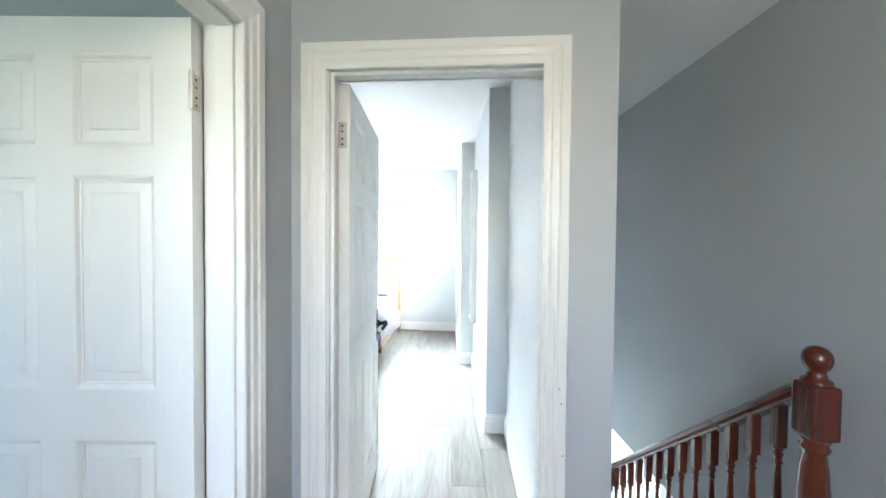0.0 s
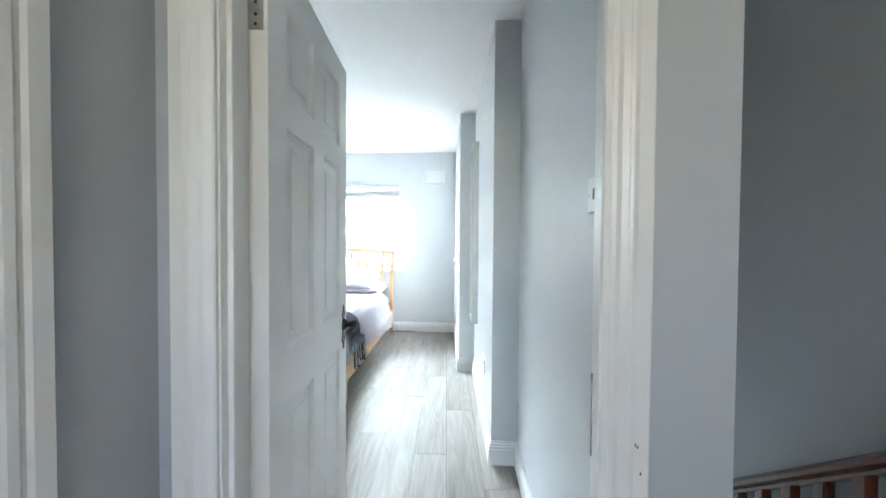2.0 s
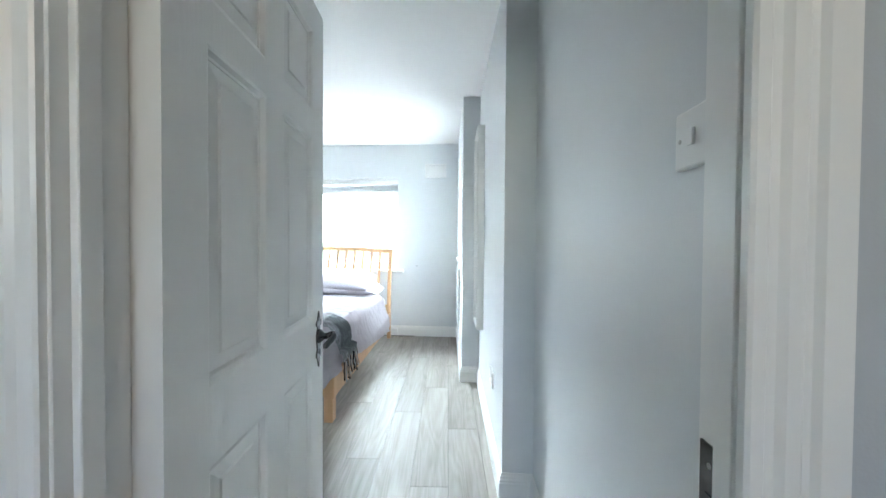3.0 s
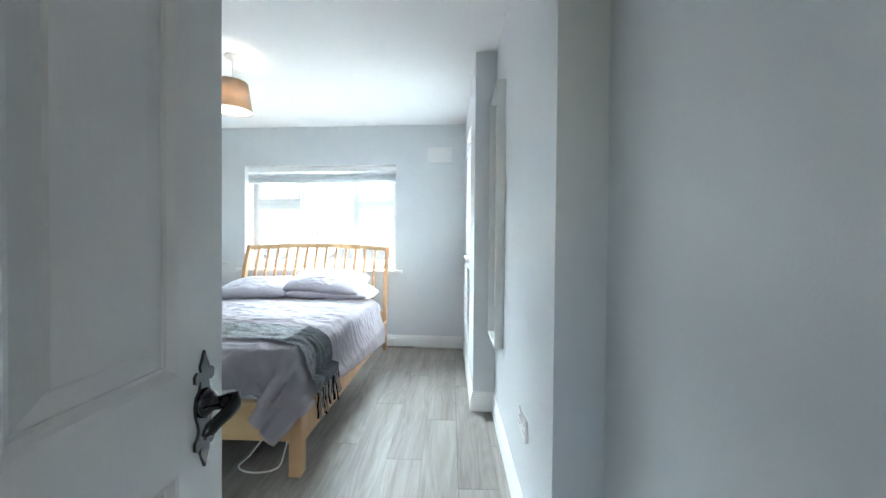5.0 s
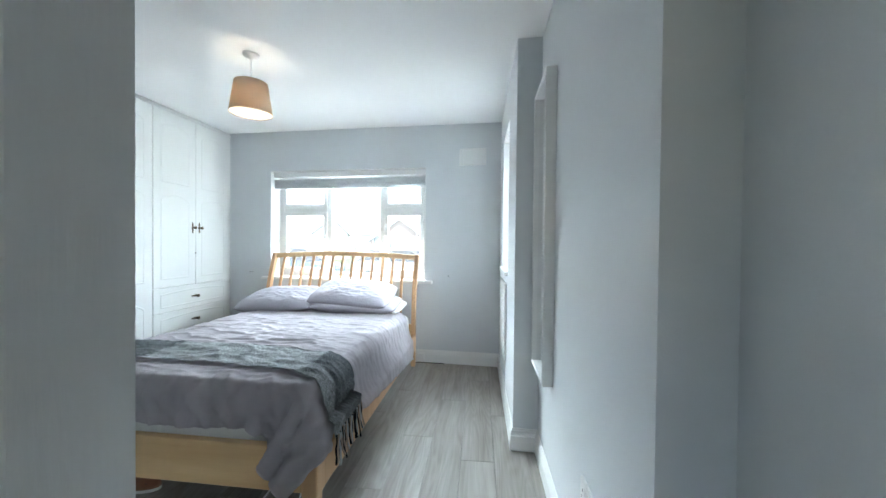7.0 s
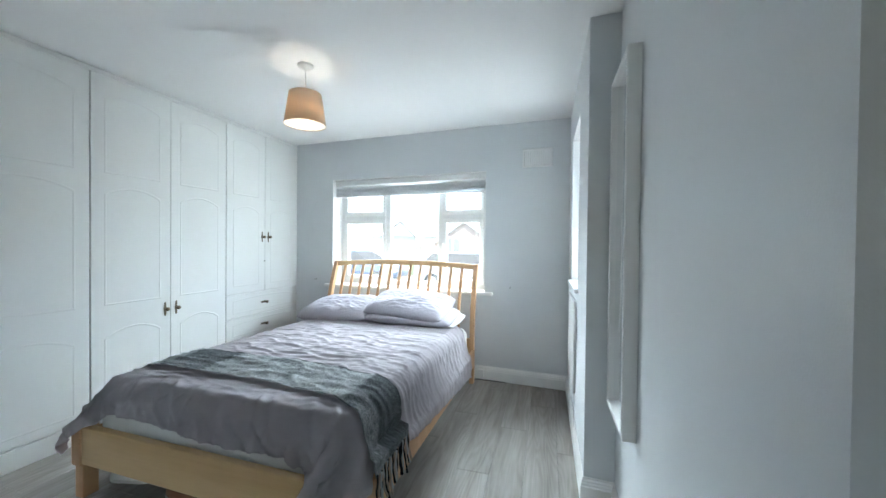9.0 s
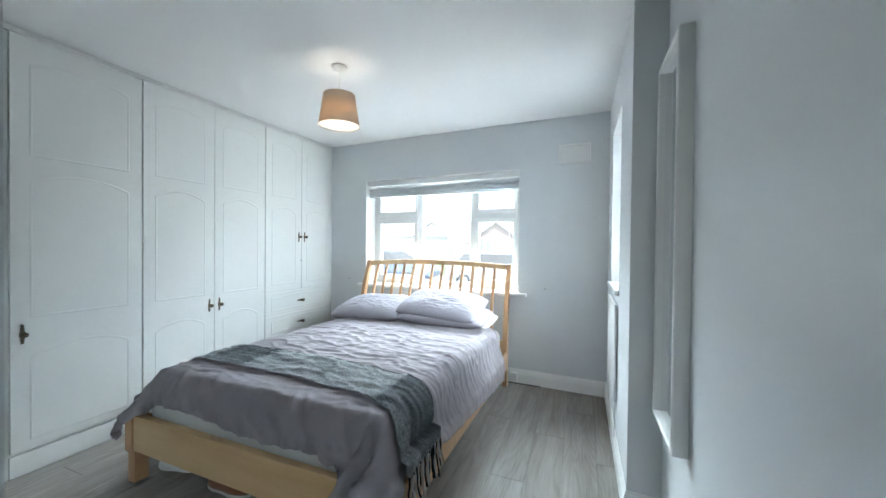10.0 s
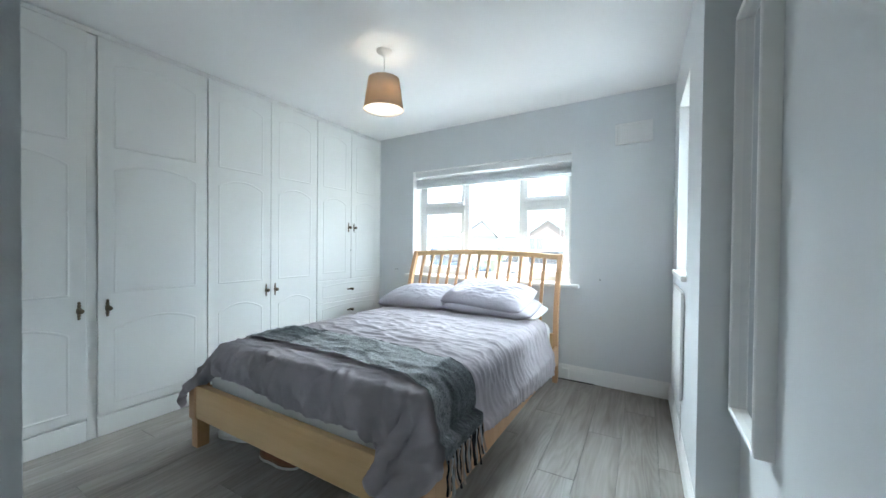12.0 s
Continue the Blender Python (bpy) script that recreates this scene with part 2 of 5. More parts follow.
wall("wall_side_window", [
    side_piece(4.412, SY0, -0.2, H + 0.1), side_piece(SY1, BACK, -0.2, H + 0.1),
    side_piece(SY0, SY1, -0.2, SZ0), side_piece(SY0, SY1, SZ1, H + 0.1)], "pale grey painted wall pier with a side window")
wall("wall_mirror", [prism([(0.501, 2.985), (0.60, 2.985), (0.60, 4.412), (0.425, 4.412)], -0.2, H + 0.1)], "pale grey painted wall beside the bed")
wall("wall_passage", [prism([(0.665, FRONT1), (0.868, FRONT1), (0.868, 4.6), (0.60, 4.6), (0.60, 2.985), (0.645, 2.985)], -2.7, H + 0.1)], "pale grey painted wall inside the bedroom door")
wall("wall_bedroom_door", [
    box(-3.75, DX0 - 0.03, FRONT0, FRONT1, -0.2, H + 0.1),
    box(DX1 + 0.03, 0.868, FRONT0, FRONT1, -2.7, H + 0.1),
    box(DX0 - 0.03, DX1 + 0.03, FRONT0, FRONT1, DH + 0.03, H + 0.1)], "grey painted landing wall round the bedroom doorway", WALL_DIM)
wall("wall_closet", [prism([(-3.45, FRONT1 + 0.002), (-0.425, FRONT1 + 0.002), (-0.462, 2.662), (-3.45, 2.662)], -0.2, H + 0.05)], "pale grey painted closet wall behind the open door")
wall("wall_behind_wardrobe", [box(-3.75, -3.45, FRONT1, BACK, -0.2, H + 0.1)], "pale grey painted wall behind the wardrobes")
LX0, LX1 = -0.40, -0.285     # landing wall with the open door
LY0, LY1 = 0.60, 1.405
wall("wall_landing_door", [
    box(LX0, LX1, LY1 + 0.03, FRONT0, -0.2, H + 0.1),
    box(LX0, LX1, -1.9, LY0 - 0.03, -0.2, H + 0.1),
    box(LX0, LX1, LY0 - 0.03, LY1 + 0.03, DH + 0.03, H + 0.1)], "grey painted landing wall round an open door", WALL_DIM)
# both openings are unseen, added so outside light reaches landing and next room
wall("wall_landing_back", [box(-3.2, -2.4, -2.0, -1.9, -0.2, H + 0.1), box(-1.0, 0.05, -2.0, -1.9, -0.2, H + 0.1), box(-2.4, -1.0, -2.0, -1.9, -0.2, 1.4), box(-2.4, -1.0, -2.0, -1.9, 2.15, H + 0.1), box(0.95, 2.0, -2.0, -1.9, -2.7, H + 0.1), box(0.05, 0.95, -2.0, -1.9, -0.2, 1.25), box(0.05, 0.95, -2.0, -1.9, 2.1, H + 0.1)], "grey painted wall at the back of the landing", WALL_DIM)
wall("wall_next_room", [box(-3.2, -3.1, -1.9, FRONT0, -0.2, H + 0.1)], "pale painted wall of the next room", WALL_DIM)


def stair_x(y):
    """Stair face of the wall above the hall."""
    return 1.745 - 0.062 * (y - 1.9)


wall("wall_stairs", [prism([(stair_x(-1.95), -1.95), (2.1, -1.95), (2.1, 4.76), (stair_x(4.76), 4.76)], -0.26, H + 0.1), box(0.87, stair_x(4.7), 4.66, 4.76, -0.26, H + 0.1)], "grey painted stairwell wall above the hall", WALL_DIM)
wall("wall_hall", [box(3.6, 3.7, -2.0, 7.0, -2.7, -0.26), box(0.885, 3.7, 6.2, 6.3, -2.7, -0.27), box(0.885, 3.7, -2.1, -2.0, -2.7, -0.26)], "white hall wall at the foot of the stairs", CEIL)

structure(part("ceiling", join(box(-3.75, 0.9, FRONT0 + 0.005, BACK + TK, H, H + 0.12), box(-3.2, 2.1, -2.0, FRONT0 + 0.004, H, H + 0.12)) , CEIL), "white painted ceiling", "ceiling")
structure(part("ceiling_stairwell", box(0.9, 2.1, FRONT0 + 0.006, 4.76, H, H + 0.12), CEIL), "white painted ceiling over the stairs", "ceiling")
# slab added out of view to stop the sun entering the back openings
structure(part("sun_block_slab", box(-3.6, 2.3, -3.4, -2.0, 2.62, 2.78, 0.02), GLOSS), "unseen white slab blocking the sun from the back openings", "roof")
structure(part("ceiling_hall", join(box(2.1, 3.7, -2.0, 6.3, -0.27, -0.1), box(0.61, 2.1, 4.76, 6.3, -0.27, -0.1)), CEIL), "white hall ceiling", "ceiling")
structure(part("floor_landing", join(box(-3.2, 0.885, -2.0, FRONT0, -0.25, -0.012), box(0.885, 1.74, -2.0, 1.86, -0.25, -0.012)), CARPET), "beige carpeted landing floor", "floor")
structure(part("floor_hall", box(0.88, 3.7, -2.0, 6.3, -2.8, -2.7), CARPET), "hall floor at the foot of the stairs", "floor")
structure(part("floor_bedroom", box(-3.75, 0.70, FRONT0, BACK, -0.25, -0.012), DARK), "grey oak laminate plank floor", "floor")


# ---- door linings, architraves, doors ----
ARCH = [(0.0, 0.0), (0.0, 0.010), (0.004, 0.013), (0.016, 0.013), (0.019, 0.010), (0.027, 0.011), (0.034, 0.016), (0.046, 0.018), (0.050, 0.015),
        (0.056, 0.016), (0.062, 0.021), (0.088, 0.022), (0.092, 0.018), (0.092, 0.0)]


def architrave(name, u0, u1, h, to_world, label):
    ob = part(name, sweep_frame(ARCH, lambda d: [(u0 - d, 0), (u0 - d, h + d), (u1 + d, h + d), (u1 + d, 0)], to_world), GLOSS)
    return structure(ob, label, "door trim")


architrave("trim_bedroom_door", DX0 - 0.004, DX1 - 0.022, DH - 0.004, lambda u, v, h: (u, FRONT0 - h, v), "white gloss moulded architrave round the bedroom doorway")
inner = sweep_frame(ARCH, lambda d: [(DX0 - 0.004 - d, 0), (DX0 - 0.004 - d, DH - 0.004 + d), (0.66, DH - 0.004 + d)], lambda u, v, h: (u, FRONT1 + h, v))
structure(part("trim_bedroom_door_inside", inner, GLOSS), "white gloss moulded architrave inside the bedroom", "door trim")
architrave("trim_landing_door", LY0 - 0.004, LY1 - 0.010, DH - 0.004, lambda u, v, h: (LX1 + h, u, v), "white gloss moulded architrave round the landing doorway")


def lining(name, u0, u1, h, a, b, s0, s1, to_world, label):
    """Jambs, head and stops. a, b: the wall's faces; s0, s1: the stop."""
    bm = None
    for p in ((u0 - 0.03, u0, a, b, 0, h), (u1, u1 + 0.03, a, b, 0, h), (u0 - 0.03, u1 + 0.03, a, b, h, h + 0.03),
              (u0, u0 + 0.013, s0, s1, 0, h - 0.013), (u1 - 0.013, u1, s0, s1, 0, h - 0.013), (u0, u1, s0, s1, h - 0.013, h)):
        bm = box(*p, 0.0015, 1, bm)
    bm.transform(to_world)
    bmesh.ops.recalc_face_normals(bm, faces=bm.faces)
    return structure(part(name, bm, GLOSS), label, "door frame")


lin = lining("door_frame_bedroom", DX0, DX1, DH, FRONT0 - 0.001, FRONT1 + 0.001, FRONT0 + 0.02, FRONT1 - 0.045, Matrix(), "white gloss door lining of the bedroom doorway")
SWAP = Matrix(((0, 1, 0, 0), (1, 0, 0, 0), (0, 0, 1, 0), (0, 0, 0, 1)))
lining("door_frame_landing", LY0, LY1, DH, LX0 - 0.001, LX1 + 0.001, LX0 + 0.045, LX1 - 0.02, SWAP, "white gloss door lining of the landing doorway")
keep = part("strike_plate", join(box(DX1 - 0.004, DX1 - 0.0005, FRONT1 - 0.043, FRONT1 - 0.008, 0.78, 0.96, 0.001), box(DX1 - 0.0055, DX1 - 0.0035, FRONT1 - 0.034, FRONT1 - 0.020, 0.84, 0.90)), BLACK, lin, "dark metal strike plate")
for z in (0.805, 0.935):
    part("screw", lathe([(0.004, 0), (0.0035, 0.001), (0.001, 0.0012)], 8, pose(DX1 - 0.004, FRONT1 - 0.027, z, 0, -90, 0)), STEEL, keep)


def panel_door(name, label, width, height, m):
    """A six-panel door. Local x from the hinge edge to the free edge, y through the leaf (0 to -0.04), z up; fielded panels on both faces."""
    door = structure(thing(name, label, "door", m), label, "door")
    st, mid = 0.105, 0.095
    pw = (width - 2 * st - mid) / 2
    rows = [(0.20, 0.80), (0.945, 1.545), (1.625, 1.88)]
    cols = [(st, st + pw), (st + pw + mid, width - st)]
    T = 0.046
    for x0, x1 in ((0, st), (width - st, width)):
        part("stile", box(x0, x1, -T, 0, 0.008, height), DOORPAINT, door)
    for z0, z1 in ((0.008, rows[0][0]), (rows[0][1], rows[1][0]), (rows[1][1], rows[2][0]), (rows[2][1], height)):
        part("rail", box(st, width - st, -T, 0, z0, z1), DOORPAINT, door)
    for z0, z1 in rows:
        part("muntin", box(st + pw, st + pw + mid, -T, 0, z0, z1), DOORPAINT, door)
    for x0, x1 in cols:
        for z0, z1 in rows:
            bm = None
            for s, y in ((1, 0.0), (-1, -T)):
                prof = [(0.0, 0.0), (-0.006, -0.002), (-0.013, -0.009), (-0.018, -0.010), (-0.020, -0.014), (0.0, -0.014)]
                q = sweep_frame(prof, lambda d: [(x0 - d, z0 - d), (x1 + d, z0 - d), (x1 + d, z1 + d), (x0 - d, z1 + d)], lambda u, v, h: (u, y + s * h, v), True)
                bm = join(bm, q)
            # raised field
            f = bmesh.new()
            for y, s in ((-0.006, 1), (-T + 0.006, -1)):
                a = [f.verts.new((u, y - s * 0.007, v)) for u, v in ((x0 + 0.012, z0 + 0.012), (x1 - 0.012, z0 + 0.012), (x1 - 0.012, z1 - 0.012), (x0 + 0.012, z1 - 0.012))]
                b = [f.verts.new((u, y, v)) for u, v in ((x0 + 0.05, z0 + 0.05), (x1 - 0.05, z0 + 0.05), (x1 - 0.05, z1 - 0.05), (x0 + 0.05, z1 - 0.05))]
                a2 = [f.verts.new((u, y - s * 0.003, v)) for u, v in ((x0 + 0.046, z0 + 0.046), (x1 - 0.046, z0 + 0.046), (x1 - 0.046, z1 - 0.046), (x0 + 0.046, z1 - 0.046))]
                for p, q in ((a, a2), (a2, b)):
                    for i in range(4):
                        f.faces.new((p[i], p[(i + 1) % 4], q[(i + 1) % 4], q[i]))
                f.faces.new(b)
            bmesh.ops.recalc_face_normals(f, faces=f.faces)
            part("panel", join(bm, f), DOORPAINT, door)
    return door


def butt_hinge(parent, m):
    """A butt hinge: two plates, a knuckle and screws."""
    h = part("hinge", box(-0.001, 0.0015, -0.036, 0, -0.05, 0.05, 0.0005), STEEL, parent, "steel butt hinge")
    h.matrix_local = m
    part("knuckle", lathe([(0.003, -0.054), (0.006, -0.052), (0.006, -0.018), (0.0052, -0.017), (0.006, -0.016), (0.006, 0.016), (0.0052, 0.017), (0.006, 0.018), (0.006, 0.052), (0.003, 0.054)], 10, pose(-0.002, 0.004, 0)), STEEL, h)
    for z in (-0.036, -0.014, 0.014, 0.036):
        part("screw", lathe([(0.0042, 0), (0.0035, 0.001), (0.001, 0.0006)], 8, pose(-0.0012, -0.018, z, 0, -90, 0)), BLACK, h)
    return h


# bedroom door, open into the room: hinge edge at the jamb, passage face towards +x
ang = math.degrees(math.atan2(0.741, -0.071))
bed_door = panel_door("door_bedroom", "white painted six-panel door standing open into the bedroom", 0.747, 1.978, pose(-0.150, 1.792, 0, 0, 0, ang))
for z in (0.25, 1.78):
    butt_hinge(bed_door, pose(0, 0, z))
land_door = panel_door("door_landing", "white painted six-panel door standing open off the landing", 0.765, 1.978, pose(LX0 - 0.004, LY1 - 0.042, 0, 0, 0, 184))
for z in (0.25, 1.78):
    butt_hinge(land_door, pose(0, 0, z))

# ---- skirting boards ----
SKIRT = [(0, 0), (0.016, 0), (0.016, 0.085), (0.013, 0.092), (0.014, 0.100), (0.010, 0.108), (0.010, 0.114), (0.005, 0.122), (0.004, 0.130), (0, 0.130)]


def skirting(name, pts):
    """A moulded board along the foot of a wall; the room lies to the left of the way from point to point."""
    bm = bmesh.new()
    p = [Vector(q) for q in pts]
    rows = []
    for i, c in enumerate(p):
        ns = []
        for a, b in ((i - 1, i), (i, i + 1)):
            if a >= 0 and b < len(p):
                d = (p[b] - p[a]).normalized()
                ns.append(Vector((-d.y, d.x)))
        nn = ns[0] if len(ns) == 1 else (ns[0] + ns[1]) / (1 + ns[0].dot(ns[1]))
        rows.append([bm.verts.new((c.x + nn.x * t, c.y + nn.y * t, z)) for t, z in SKIRT])
    for a, b in zip(rows, rows[1:]):
        for i in range(len(SKIRT)):
            k = (i + 1) % len(SKIRT)
            bm.faces.new((a[i], a[k], b[k], b[i]))
    bm.faces.new(rows[0])
    bm.faces.new(rows[-1][::-1])
    bmesh.ops.recalc_face_normals(bm, faces=bm.faces)
    return structure(part(name, bm, GLOSS), "white gloss moulded skirting board", "skirting board")


skirting("baseboard_right", [(0.663, FRONT1 + 0.03), (0.645, 2.985), (0.501, 2.985), (0.425, 4.412), (0.281, 4.412), (0.192, BACK), (-2.78, BACK)])
skirting("baseboard_closet", [(-2.0, 2.662), (-0.462, 2.662), (-0.428, FRONT1 + 0.03)][::-1])


# ---- windows ----
def window(name, label, x0, x1, z0, z1, depth, m, bays, transom):
    """A white plastic casement window in a reveal. Local x along the wall, y outward from the room face, z up."""
    win = structure(thing(name, label, "window", m), label, "window")
    bm = None
    y0, y1 = depth, depth + 0.06
    F = 0.055
    for p in ((x0, x1, y0, y1, z0, z0 + F), (x0, x1, y0, y1, z1 - F, z1), (x0, x0 + F, y0, y1, z0 + F, z1 - F), (x1 - F, x1, y0, y1, z0 + F, z1 - F)):
        bm = box(*p, 0.004, 1, bm)
    part("window_frame", bm, PLASTIC, win)
    edges = [x0 + F] + list(bays) + [x1 - F]
    for b in bays:
        part("mullion", box(b - 0.028, b + 0.028, y0 + 0.002, y1, z0 + F, z1 - F, 0.004), PLASTIC, win)
    for i, (a, b) in enumerate(zip(edges, edges[1:])):
        a2, b2 = a + (0.028 if i else 0), b - (0.028 if i < len(bays) else 0)
        opening = transom[i]
        spans = [(z0 + F, z1 - F)] if not opening else [(z0 + F, opening - 0.025), (opening + 0.025, z1 - F)]
        if opening:
            part("transom", box(a2, b2, y0 + 0.002, y1, opening - 0.025, opening + 0.025, 0.004), PLASTIC, win)
        for c, d in spans:
            if opening:
                q = None
                S = 0.042
                for p in ((a2, b2, c, c + S), (a2, b2, d - S, d), (a2, a2 + S, c + S, d - S), (b2 - S, b2, c + S, d - S)):
                    q = box(p[0], p[1], y0 - 0.014, y1 - 0.01, p[2], p[3], 0.004, 1, q)
                part("sash", q, PLASTIC, win)
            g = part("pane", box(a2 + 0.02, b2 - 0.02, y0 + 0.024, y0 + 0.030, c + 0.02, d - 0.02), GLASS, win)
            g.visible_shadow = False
    return win


big = window("window_1", "wide white plastic three-bay window in a white reveal", WX0, WX1, WZ0, WZ1, 0.17, pose(0, BACK, 0), (-1.72, -1.10), (1.60, 0, 1.60))
part("reveal", sweep_frame([(0, 0), (-0.006, 0), (-0.006, 0.17), (0, 0.17)], lambda d: [(WX0 - d, WZ0), (WX0 - d, WZ1 + d), (WX1 + d, WZ1 + d), (WX1 + d, WZ0)], lambda u, v, h: (u, h - 0.001, v)), GLOSS, big)
part("window_sill", box(WX0 - 0.08, WX1 + 0.08, -0.05, 0.0, WZ0 - 0.028, WZ0 + 0.004, 0.008, 3, box(WX0, WX1, -0.002, 0.17, WZ0 - 0.01, WZ0 + 0.004)), GLOSS, big)
SIDE = Matrix.Translation((side_x(5.22), 5.22, 0)) @ pose(0, 0, 0, 0, 0, -90 + math.degrees(math.atan((0.281 - 0.192) / (BACK - 4.412))))
small = window("window_2", "narrow white side window above a radiator", -0.31, 0.31, SZ0, SZ1, 0.17, SIDE, (), (1.75,))
part("window_sill", box(-0.335, 0.335, -0.028, 0.0, SZ0 - 0.03, SZ0 + 0.002, 0.008, 3, box(-0.31, 0.31, -0.002, 0.17, SZ0 - 0.01, SZ0 + 0.002)), GLOSS, small)
part("reveal", sweep_frame([(0, 0), (-0.006, 0), (-0.006, 0.17), (0, 0.17)], lambda d: [(-0.31 - d, SZ0), (-0.31 - d, SZ1 + d), (0.31 + d, SZ1 + d), (0.31 + d, SZ0)], lambda u, v, h: (u, h - 0.001, v)), GLOSS, small)

# ---- bedroom: wardrobes ----


def arch_panel(y0, y1, z0, z1, rise, t=0.004):
    """An arch-topped raised field on a wardrobe door (plane x = 0, proud in +x), with a routed groove round it."""
    pts = [(y0, z0), (y1, z0), (y1, z1 - rise)]
    n = 12
    for i in range(1, n):
        k = i / n
        pts.append((y1 + (y0 - y1) * k, z1 - rise + rise * math.sin(math.pi * k) ** 0.8))
    pts.append((y0, z1 - rise))
    c = Vector(((y0 + y1) / 2, (z0 + z1) / 2))
    bm = bmesh.new()

    def ring(inset, x):
        out = []
        for y, z in pts:
            dy = inset if y < c.x else -inset
            dy *= min(1, abs(y - c.x) / (0.5 * (y1 - y0)) * 1.0)
            dz = inset if z < c.y else -inset
            out.append(bm.verts.new((x, y + dy, z + dz)))
        return out
    rs = [ring(0, 0.0), ring(0.002, 0.0018), ring(0.006, 0.0026), ring(0.010, 0.0016), ring(0.013, 0.0005)]
    for a, b in zip(rs, rs[1:]):
        for i in range(len(pts)):
            k = (i + 1) % len(pts)
            bm.faces.new((a[i], a[k], b[k], b[i]))
    bm.faces.new(rs[-1])
    bmesh.ops.recalc_face_normals(bm, faces=bm.faces)
    return bm


def cabinet_handle(parent, y, z, flat=False):
    """An ornate backplate with a turned drop knob."""
    plate = part("handle", lathe([(0.004, -0.052), (0.009, -0.046), (0.005, -0.038), (0.011, -0.030), (0.006, -0.020), (0.012, -0.012), (0.013, 0.0), (0.012, 0.012),
                                  (0.006, 0.020), (0.011, 0.030), (0.005, 0.038), (0.009, 0.046), (0.003, 0.054)], 12), BRASS, parent, "aged brass handle")
    plate.data.transform(Matrix.Diagonal((0.35, 1, 1, 1)))
    plate.matrix_local = pose(0.004, y, z, 90 if flat else 0)
    part("knob", lathe([(0.006, 0), (0.005, 0.014), (0.010, 0.020), (0.015, 0.028), (0.014, 0.036), (0.006, 0.041)], 14, pose(0.0, 0.0, 0.0, 0, 90, 0)), BRASS, plate, smooth=True)
    return plate


def wardrobe_door(parent, y0, y1, z0, z1, panels):
    ob = part("door", box(-0.02, 0.0, y0 + 0.0015, y1 - 0.0015, z0, z1, 0.003, 2), WARD, parent)
    for c, d, r in panels:
        part("panel", arch_panel(y0 + 0.075, y1 - 0.075, c, d, r), WARD, ob)
    return ob


TALL = [(0.187, 0.705, 0.06), (0.867, 1.677, 0.055), (1.76, 2.305, 0.045)]
ZT, ZB = 2.408, 0.138
WM = Matrix.Translation((-2.835, BACK, 0)) @ pose(0, 0, 0, 0, 0, 2.6)     # wardrobe fronts run along local y, which ends at the window wall


def wardrobe(label, y0, y1, doors):
    w = thing("wardrobe", label, "wardrobe", WM, "fitted wardrobes")
    part("carcass", box(-0.60, -0.021, y0, y1, 0.12, ZT + 0.005), WARD, w)
    part("plinth", box(-0.58, -0.010, y0, y1, 0.0, 0.119, 0.002), WARD, w)
    for a, b, hy in doors:
        d = wardrobe_door(w, a, b, ZB, ZT, TALL)
        cabinet_handle(d, hy, 0.780)
    return w


wardrobe("cream fitted wardrobe with an arched-panel door beside the closet", -3.20, -2.650, [(-3.20, -2.650, -2.685)])
filler = thing("filler_panel", "cream filler panel between two fitted wardrobes", "panel", WM)
part("board", box(-0.58, -0.014, -2.649, -2.604, 0.0, ZT, 0.002), WARD, filler)
wardrobe("cream fitted wardrobe with one wide arched-panel door", -2.603, -1.987, [(-2.603, -1.987, -2.558)])
wardrobe("cream fitted wardrobe with a pair of arched-panel doors", -1.982, -0.967, [(-1.982, -1.468, -1.512), (-1.468, -0.967, -1.427)])
w = thing("wardrobe", "cream fitted cupboard with short double doors above three drawers", "wardrobe", WM, "fitted wardrobes")
part("carcass", box(-0.60, -0.021, -0.963, -0.03, 0.12, ZT + 0.005), WARD, w)
part("plinth", box(-0.58, -0.010, -0.963, -0.03, 0.0, 0.119, 0.002), WARD, w)
part("scribe_strip", box(-0.03, -0.004, -0.028, -0.002, 0.0, ZT), WARD, w)
for a, b, hy in ((-0.963, -0.497, -0.538), (-0.497, -0.030, -0.456)):
    d = wardrobe_door(w, a, b, 0.806, ZT, [(0.88, 1.66, 0.05), (1.76, 2.305, 0.045)])
    cabinet_handle(d, hy, 1.363)
    if hy < -0.5:
        part("keyhole", lathe([(0.006, 0), (0.006, 0.002), (0.002, 0.003)], 10, pose(0.0, -0.489 - 0.012, 1.114, 0, 90, 0)), BRASS, d)
for z0, z1 in ((0.138, 0.352), (0.356, 0.572), (0.576, 0.802)):
    d = part("drawer", box(-0.02, 0, -0.962, -0.031, z0, z1, 0.003, 2), WARD, w)
    part("panel", arch_panel(-0.89, -0.10, z0 + 0.045, z1 - 0.035, 0.02), WARD, d)
    cabinet_handle(d, -0.50, (z0 + z1) / 2, True)
corn = structure(part("trim_wardrobe_cornice", sweep_frame([(0, 0), (0.022, 0), (0.022, 0.012), (0.016, 0.020), (0.016, 0.030), (0.006, 0.040), (0.006, 0.0535), (0, 0.0535)], lambda d: [(d - 0.02, -3.20), (d - 0.02, -0.002)], lambda u, v, h: WM @ Vector((u, v, ZT + 0.001 + h * 0.71))), WARD), "cream cornice strip between wardrobes and ceiling", "trim")

